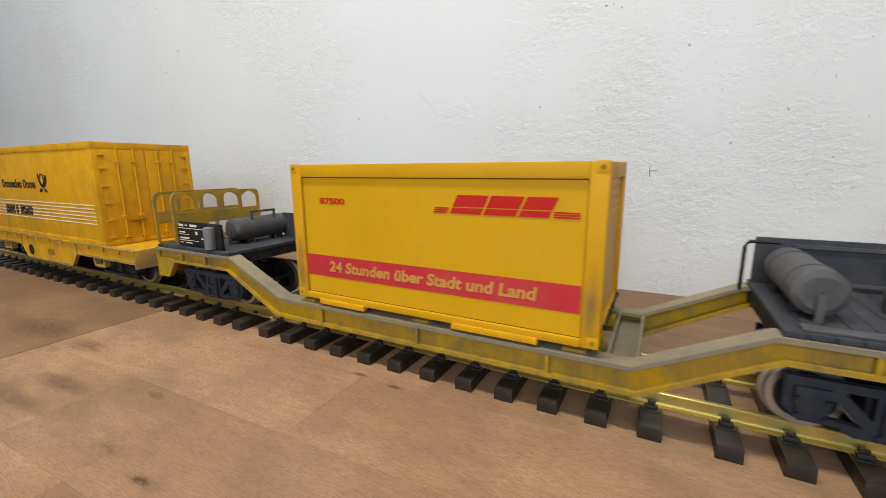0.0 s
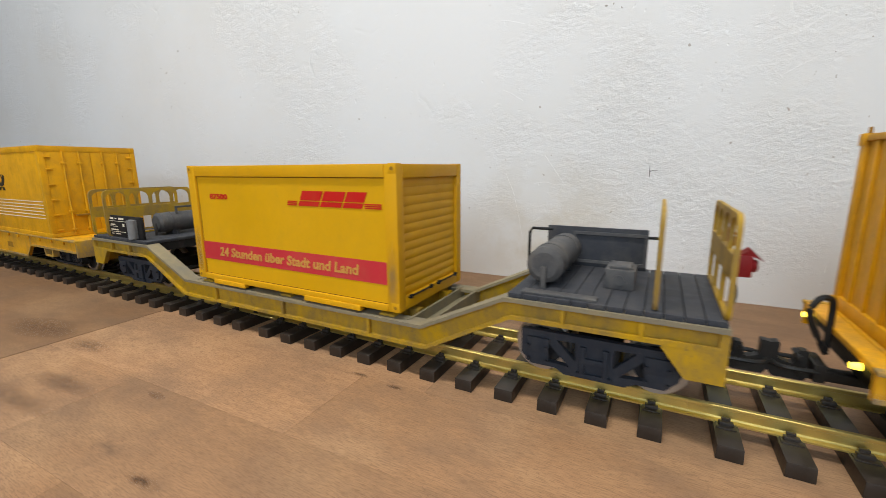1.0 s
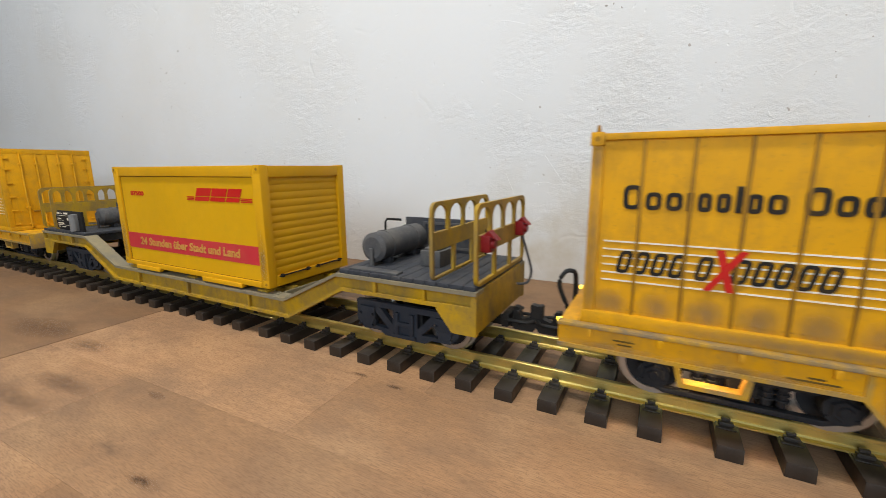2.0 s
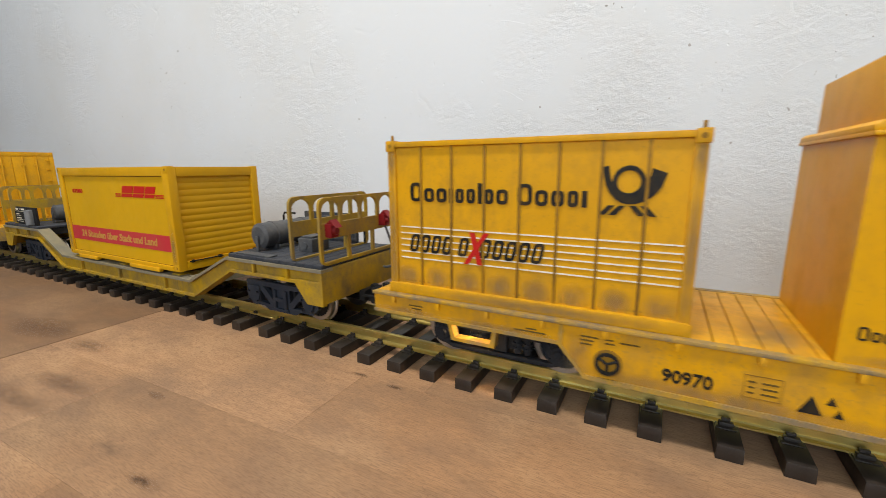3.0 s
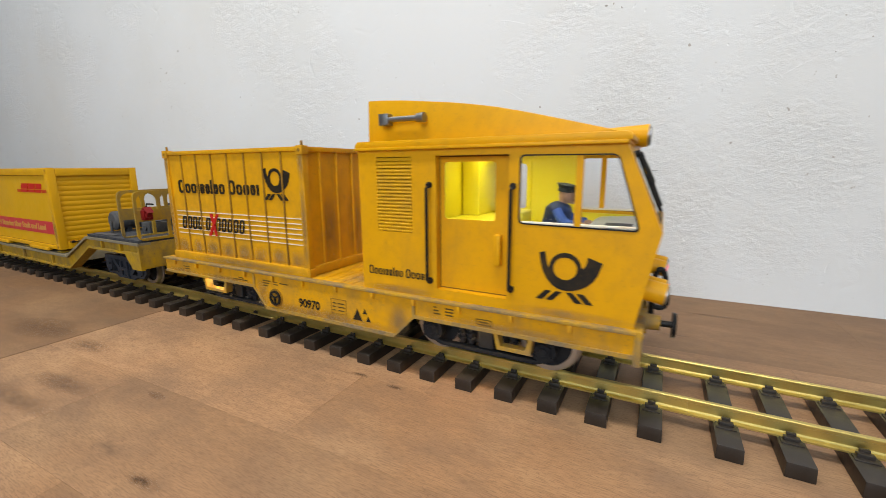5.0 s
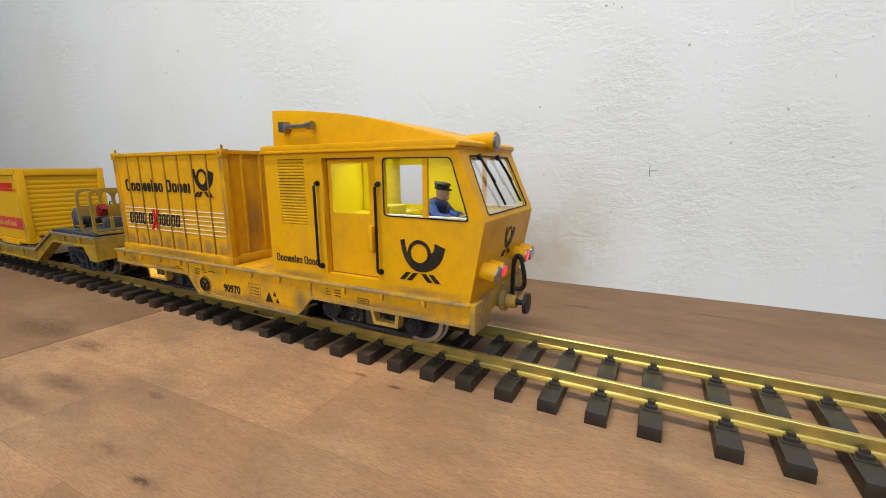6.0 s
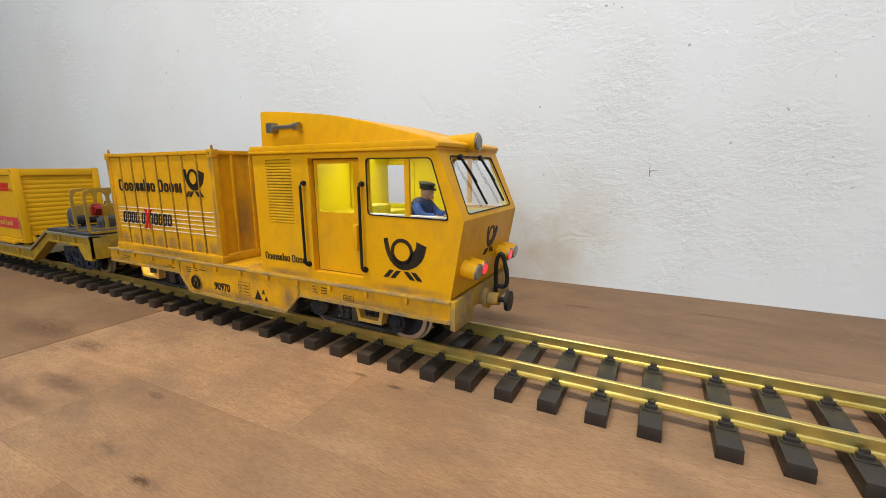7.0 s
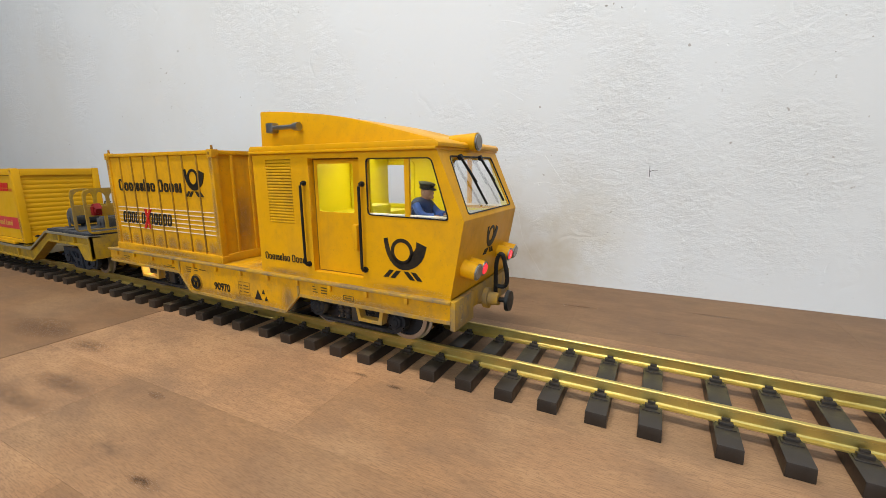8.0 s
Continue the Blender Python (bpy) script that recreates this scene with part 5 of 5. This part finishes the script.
def build_low_wagon():
    W = thing("low_wagon", (-842.5, 0, 15.9), "dirty yellow low-loading wagon with grey end decks", "freight wagon")
    top = [(-1131, 64.6), (-1024, 64.6), (-967, 38), (-716, 38), (-661, 64.6), (-554, 64.6)]
    low = [(-1129, 54.5), (-1028, 54.5), (-972, 24.6), (-713, 24.6), (-657, 54.5), (-556, 54.5)]
    for s in (-1, 1):
        web = [(x, z - 1) for x, z in top] + [(x, z - 1) for x, z in reversed(low)]
        part("beam_web", plate(B(), web, [], *sorted((s * 43.4, s * 45.2))), M["wagon"], W, "dirty yellow beam web")
        part("top_flange", ribbon(B(), top, 2.4, *sorted((s * 36, s * 48.3))), M["flange"], W, "worn grey-yellow upper flange")
        part("bottom_flange", ribbon(B(), low, 2.4, *sorted((s * 37, s * 48.0))), M["wagon"], W)
        for x in (-1092, -1058, -924, -842, -758, -628, -590):
            z0, z1 = (54, 63) if x < -1028 or x > -657 else (24, 36.5)
            part("stiffener", box(B(), x - 1.1, x + 1.1, *sorted((s * 44.5, s * 48.0)), z0, z1, 0.3), M["wagon"], W)
        for xe, d in ((-1131, 1), (-554, -1)):
            bm = plate(B(), [(xe, 64), (xe, 37), (xe + d * 16, 37), (xe + d * 27, 51), (xe + d * 27, 55), (xe + d * 3, 55), (xe + d * 3, 64)], [], *sorted((s * 44, s * 47.9)))
            part("end_skirt", bm, M["wagon"], W, "rusty yellow end skirt")
    for xe, d in ((-1131, 1), (-554, -1)):
        part("head_beam", box(B(), *sorted((xe, xe + d * 4)), -47.5, 47.5, 38, 64.4, 0.6), M["wagon"], W, "worn yellow head beam")
        part("deck_pan", box(B(), *sorted((xe + d * 4, xe + d * 104)), -43.4, 43.4, 56, 64.4), M["frame_black"], W)
        deck_gear(W, xe, d)
    for x in (-940, -900, -842, -785, -745):
        part("cross_beam", box(B(), x - 6, x + 6, -43.4, 43.4, 28, 39.6, 0.6), M["wagon"], W)
    for s in (-1, 1):
        part("bay_rail", box(B(), -953, -730, *sorted((s * 20, s * 26)), 32, 39.4, 0.5), M["wagon"], W)
    for xe, d in ((-713, -1), (-970, 1)):
        xa, xb = sorted((xe, xe + d * 16))
        bm = plate(B(), [(xa, 38.3), (xa, 29), (xb, 29), (xb, 38.3), (xb - 1.8, 38.3), (xb - 1.8, 31), (xa + 1.8, 31), (xa + 1.8, 38.3)], [], -43.3, 43.3)
        part("cross_channel", bm, M["flange"], W, "dusty open cross channel")
    bogie(W, -612, 31, 15.0, M["bogie_blue"], True)
    bogie(W, -1068, 31, 15.0, M["bogie_blue"], True)
    coupler(W, -554, 1)
    coupler(W, -1131, -1)
    part("sign_board", box(B(), -1056, -1026, 39, 41.5, 67.4, 92, 0.4), M["deck"], W, "dark grey sign board")
    # far sign board on the right-hand deck, near sign board on the left-hand deck
    part("sign_board", box(B(), -658, -592, 39, 41.5, 67.4, 95, 0.4), M["deck"], W, "dark grey sign board")
    part("board_frame", plate(B(), rect(-640, -592, 70, 92), [rect(-638, -594, 72, 90)], 37.8, 39), M["tank"], W)
    part("board_handle", tube(B(), [(-592, 40, 90), (-586, 40, 90), (-584, 40, 88), (-584, 40, 68)], 1.0, 8), M["black"], W)
    part("tank_hoop", tube(B(), [(-672 + 6, 20, 67), (-666, 20, 92), (-664, 20, 95), (-650, 20, 95)], 1.0, 8), M["black"], W)
    part("sign_board", box(B(), -1104.5, -1039.5, -42, -39.5, 67.4, 90, 0.4), M["frame_black"], W, "black board with white print")
    bm = B()
    for x, z, w, h in ((-1108, 86, 9, 2.0), (-1096, 86.6, 3, 0.8), (-1089, 86, 10, 2.0), (-1108, 84, 46, 0.45), (-1106, 80, 9, 1.2), (-1108, 78.4, 16, 0.4), (-1082, 79, 3, 3), (-1106, 74.6, 14, 1.3), (-1108, 73.0, 30, 0.4), (-1074, 75.5, 7, 0.9), (-1106, 70.6, 4, 0.8), (-1097, 70.6, 9, 0.8)):
        box(bm, x + 6.5, x + w + 6.5, -42.25, -42.0, z, z + h)
    part("board_print", bm, M["print_white"], W)
    bm = rod(B(), (-1051.5, -45, 68.5), (-1051.5, -45, 87), 4.2, seg=20)
    box(bm, -1057.5, -1047.5, -45, -42, 68, 87.5, 0.8)
    part("grey_canister", bm, M["canister"], W, "light grey canister on the board")
    bm = box(B(), -612, -596, -14, 6, 67.4, 79, 0.8)
    box(bm, -610, -598, -12, 4, 79, 80.6, 0.5)
    rod(bm, (-604, -14, 73), (-604, -15.5, 73), 3.0, seg=16)
    part("equipment_box", bm, M["tank"], W, "dusty grey equipment box")
    bm = box(B(), -652, -612, -44, -36, 67.4, 68.6, 0.3)
    part("deck_strip", bm, M["tank"], W)
    for y, z in ((-37, 93), (27, 94)):
        bm = box(B(), -555, -548.5, y - 4.2, y + 4.2, z - 5.5, z + 4.5, 1.0)
        rod(bm, (-548.6, y, z - 0.5), (-546.5, y, z - 0.5), 3.2, 2.6, seg=16)
        plate(bm, [(-554, z + 4.2), (-549, z + 4.2), (-544.5, z + 2.0), (-550, z + 7.5)], [], y - 3.4, y + 3.4)
        part("tail_lamp_box", bm, M["red"], W, "red clip-on tail lamp")
    pts = [(-550, 26, 88), (-546, 28, 74), (-543, 28, 62), (-545, 27, 54), (-550, 26, 52), (-553, 26, 52)]
    part("cable", tube(B(), curved(pts), 1.0, 8), M["tank"], W, "grey hanging cable")
    return W


def build_rear_unit():
    """The second motor unit, whose cab end stays out of sight."""
    R = thing("rear_unit", (-1367, 0, 15.9), "dusty yellow flat freight unit with a deep belly", "freight wagon")
    cargo_unit_frame(R, -1566, -1168, (-1441, -1301))
    part("underframe", box(B(), -1560, -1172, -30, 30, 40, 50, 1), M["frame_black"], R)
    part("tank_block", box(B(), -1428, -1312, -42, 42, 30, 50, 2), M["frame_black"], R)
    bogie(R, -1232, 36.5, 17.0, M["bogie"])
    bogie(R, -1475, 36.5, 17.0, M["bogie"])
    for s in (-1, 1):
        step(R, -1258, -1232, s)
        step(R, -1506, -1480, s)
    part("end_plate", box(B(), -1171, -1167.5, -49.4, 49.4, 38, 57.2, 0.5), M["scuff"], R, "scuffed yellow end plate")
    bm = rod(B(), (-1416, -49, 38), (-1416, -49.7, 38), 6.5, seg=24)
    part("hand_wheel", bm, M["black"], R)
    part("label_plate", box(B(), -1368, -1352, -49.4, -49.0, 36, 43), M["rib"], R)
    coupler(R, -1168, 1)
    return R


def build_swap_body():
    x0, x1, z0, z1, yh = -1552.0, -1222.0, 57.4, 165.0, 50.0
    C = thing("swap_body", ((x0 + x1) / 2, 0, z0), "weathered yellow smooth swap body with rear doors and white stripes", "container", "freight containers")
    part("body", box(B(), x0 + 1, x1 - 1.5, -yh + 0.8, yh - 0.8, z0, z1 - 1, 0.6), M["box_yellow"], C)
    for s in (-1, 1):
        part("top_rail", box(B(), x0, x1, *sorted((s * (yh - 4), s * yh)), z1 - 7, z1, 0.6), M["box_yellow"], C)
        part("bottom_rail", box(B(), x0, x1, *sorted((s * (yh - 4), s * yh)), z0, z0 + 5, 0.5), M["box_yellow"], C)
        part("corner_post", box(B(), x1 - 7, x1, *sorted((s * (yh - 6), s * yh)), z0 + 5, z1 - 7, 0.4), M["box_yellow"], C)
        for z in (66, 84, 102, 120, 138, 152):
            part("hinge", box(B(), x1 - 1.5, x1 + 1.4, *sorted((s * (yh - 11), s * (yh - 5))), z - 0.8, z + 0.8, 0.3), M["box_yellow"], C)
        for y in (12, 28):
            bm = rod(B(), (x1 + 0.8, s * y, z0 + 3), (x1 + 0.8, s * y, z1 - 6), 1.1, seg=10)
            for z in (z0 + 8, z0 + 30, z1 - 20):
                box(bm, x1 - 1, x1 + 2.2, s * y - 2.4, s * y + 2.4, z - 1.2, z + 1.2, 0.4)
            part("door_bar", bm, M["box_yellow"], C, "yellow door locking bar")
        door = part("rear_door", box(B(), x1 - 2, x1 - 0.4, *sorted((s * 0.4, s * (yh - 6))), z0 + 5, z1 - 7, 0.5), M["box_yellow"], C)
        part("door_grip", box(B(), x1 - 0.5, x1 + 2.6, *sorted((s * 8, s * 24)), z0 + 24, z0 + 26, 0.4), M["rib"], door)
    part("end_rail", box(B(), x1 - 3, x1 - 0.2, -yh + 4, yh - 4, z1 - 7, z1 - 0.2, 0.3), M["box_yellow"], C)
    part("end_sill", box(B(), x1 - 3, x1 - 0.2, -yh + 4, yh - 4, z0, z0 + 5, 0.3), M["box_yellow"], C)
    y = -yh + 0.75
    for i in range(6):
        z = 79.5 + i * 4.0
        part("stripe", box(B(), -1500, -1233, y - 0.3, y, z, z + 0.9), M["print_white"], C)
    bars("makers_print", "OooiccIco Oooci", M["print_black"], C, -1467, 115.5, y, 10.5, 99)
    horn("horn_emblem", C, M["print_black"], XZ, -1348, 126.0, y - 0.3, y, 0.55, 0.60)
    bars("service_print", "OOOO O  OOOOO", M["print_black"], C, -1470, 82.5, y - 0.3, 11.5, 80, shear=0.2, gap=0.24, stroke=0.29)
    return C


build_room()
build_table()
build_track()
loco = build_loco()
TRAIN = [loco, build_driver(), build_post_container(), build_low_wagon(), build_bright_container(), build_rear_unit(), build_swap_body()]

# ---- the train rolls backwards, slows and stops ----
ROLL = [(0.0, 709.7), (0.5, 648.4), (1.0, 586.7), (1.5, 524.2), (2.0, 463.3), (2.5, 402.8), (3.0, 342.7), (3.5, 284.0), (4.0, 224.0), (4.5, 162.8), (5.0, 101.0)]
ROLL += [(t, 42.25 * (6.55 - t) ** 2) for t in (5.2, 5.4, 5.6, 5.8, 6.0, 6.2, 6.4)] + [(6.55, 0.0), (7.0, 0.0), (8.0, 0.0)]


def gone(t):
    """How far, in millimetres, the train stands from its resting place at t seconds."""
    for (a, u), (b, v) in zip(ROLL, ROLL[1:]):
        if t <= b:
            return u + (v - u) * (t - a) / (b - a)
    return 0.0


def motions():
    for ob in TRAIN:
        base = ob.location.copy()
        walk(ob, [(t, Matrix.Translation(base + Vector((s * MM, 0, 0)))) for t, s in ROLL])
    steps = [i * 0.1 for i in range(66)] + [6.6, 8.0]
    for ax, r, rel in WHEELS:
        walk(ax, [(t, Matrix.Translation(rel * MM) @ Matrix.Rotation(gone(t) / r, 4, "Y")) for t in steps])


motions()
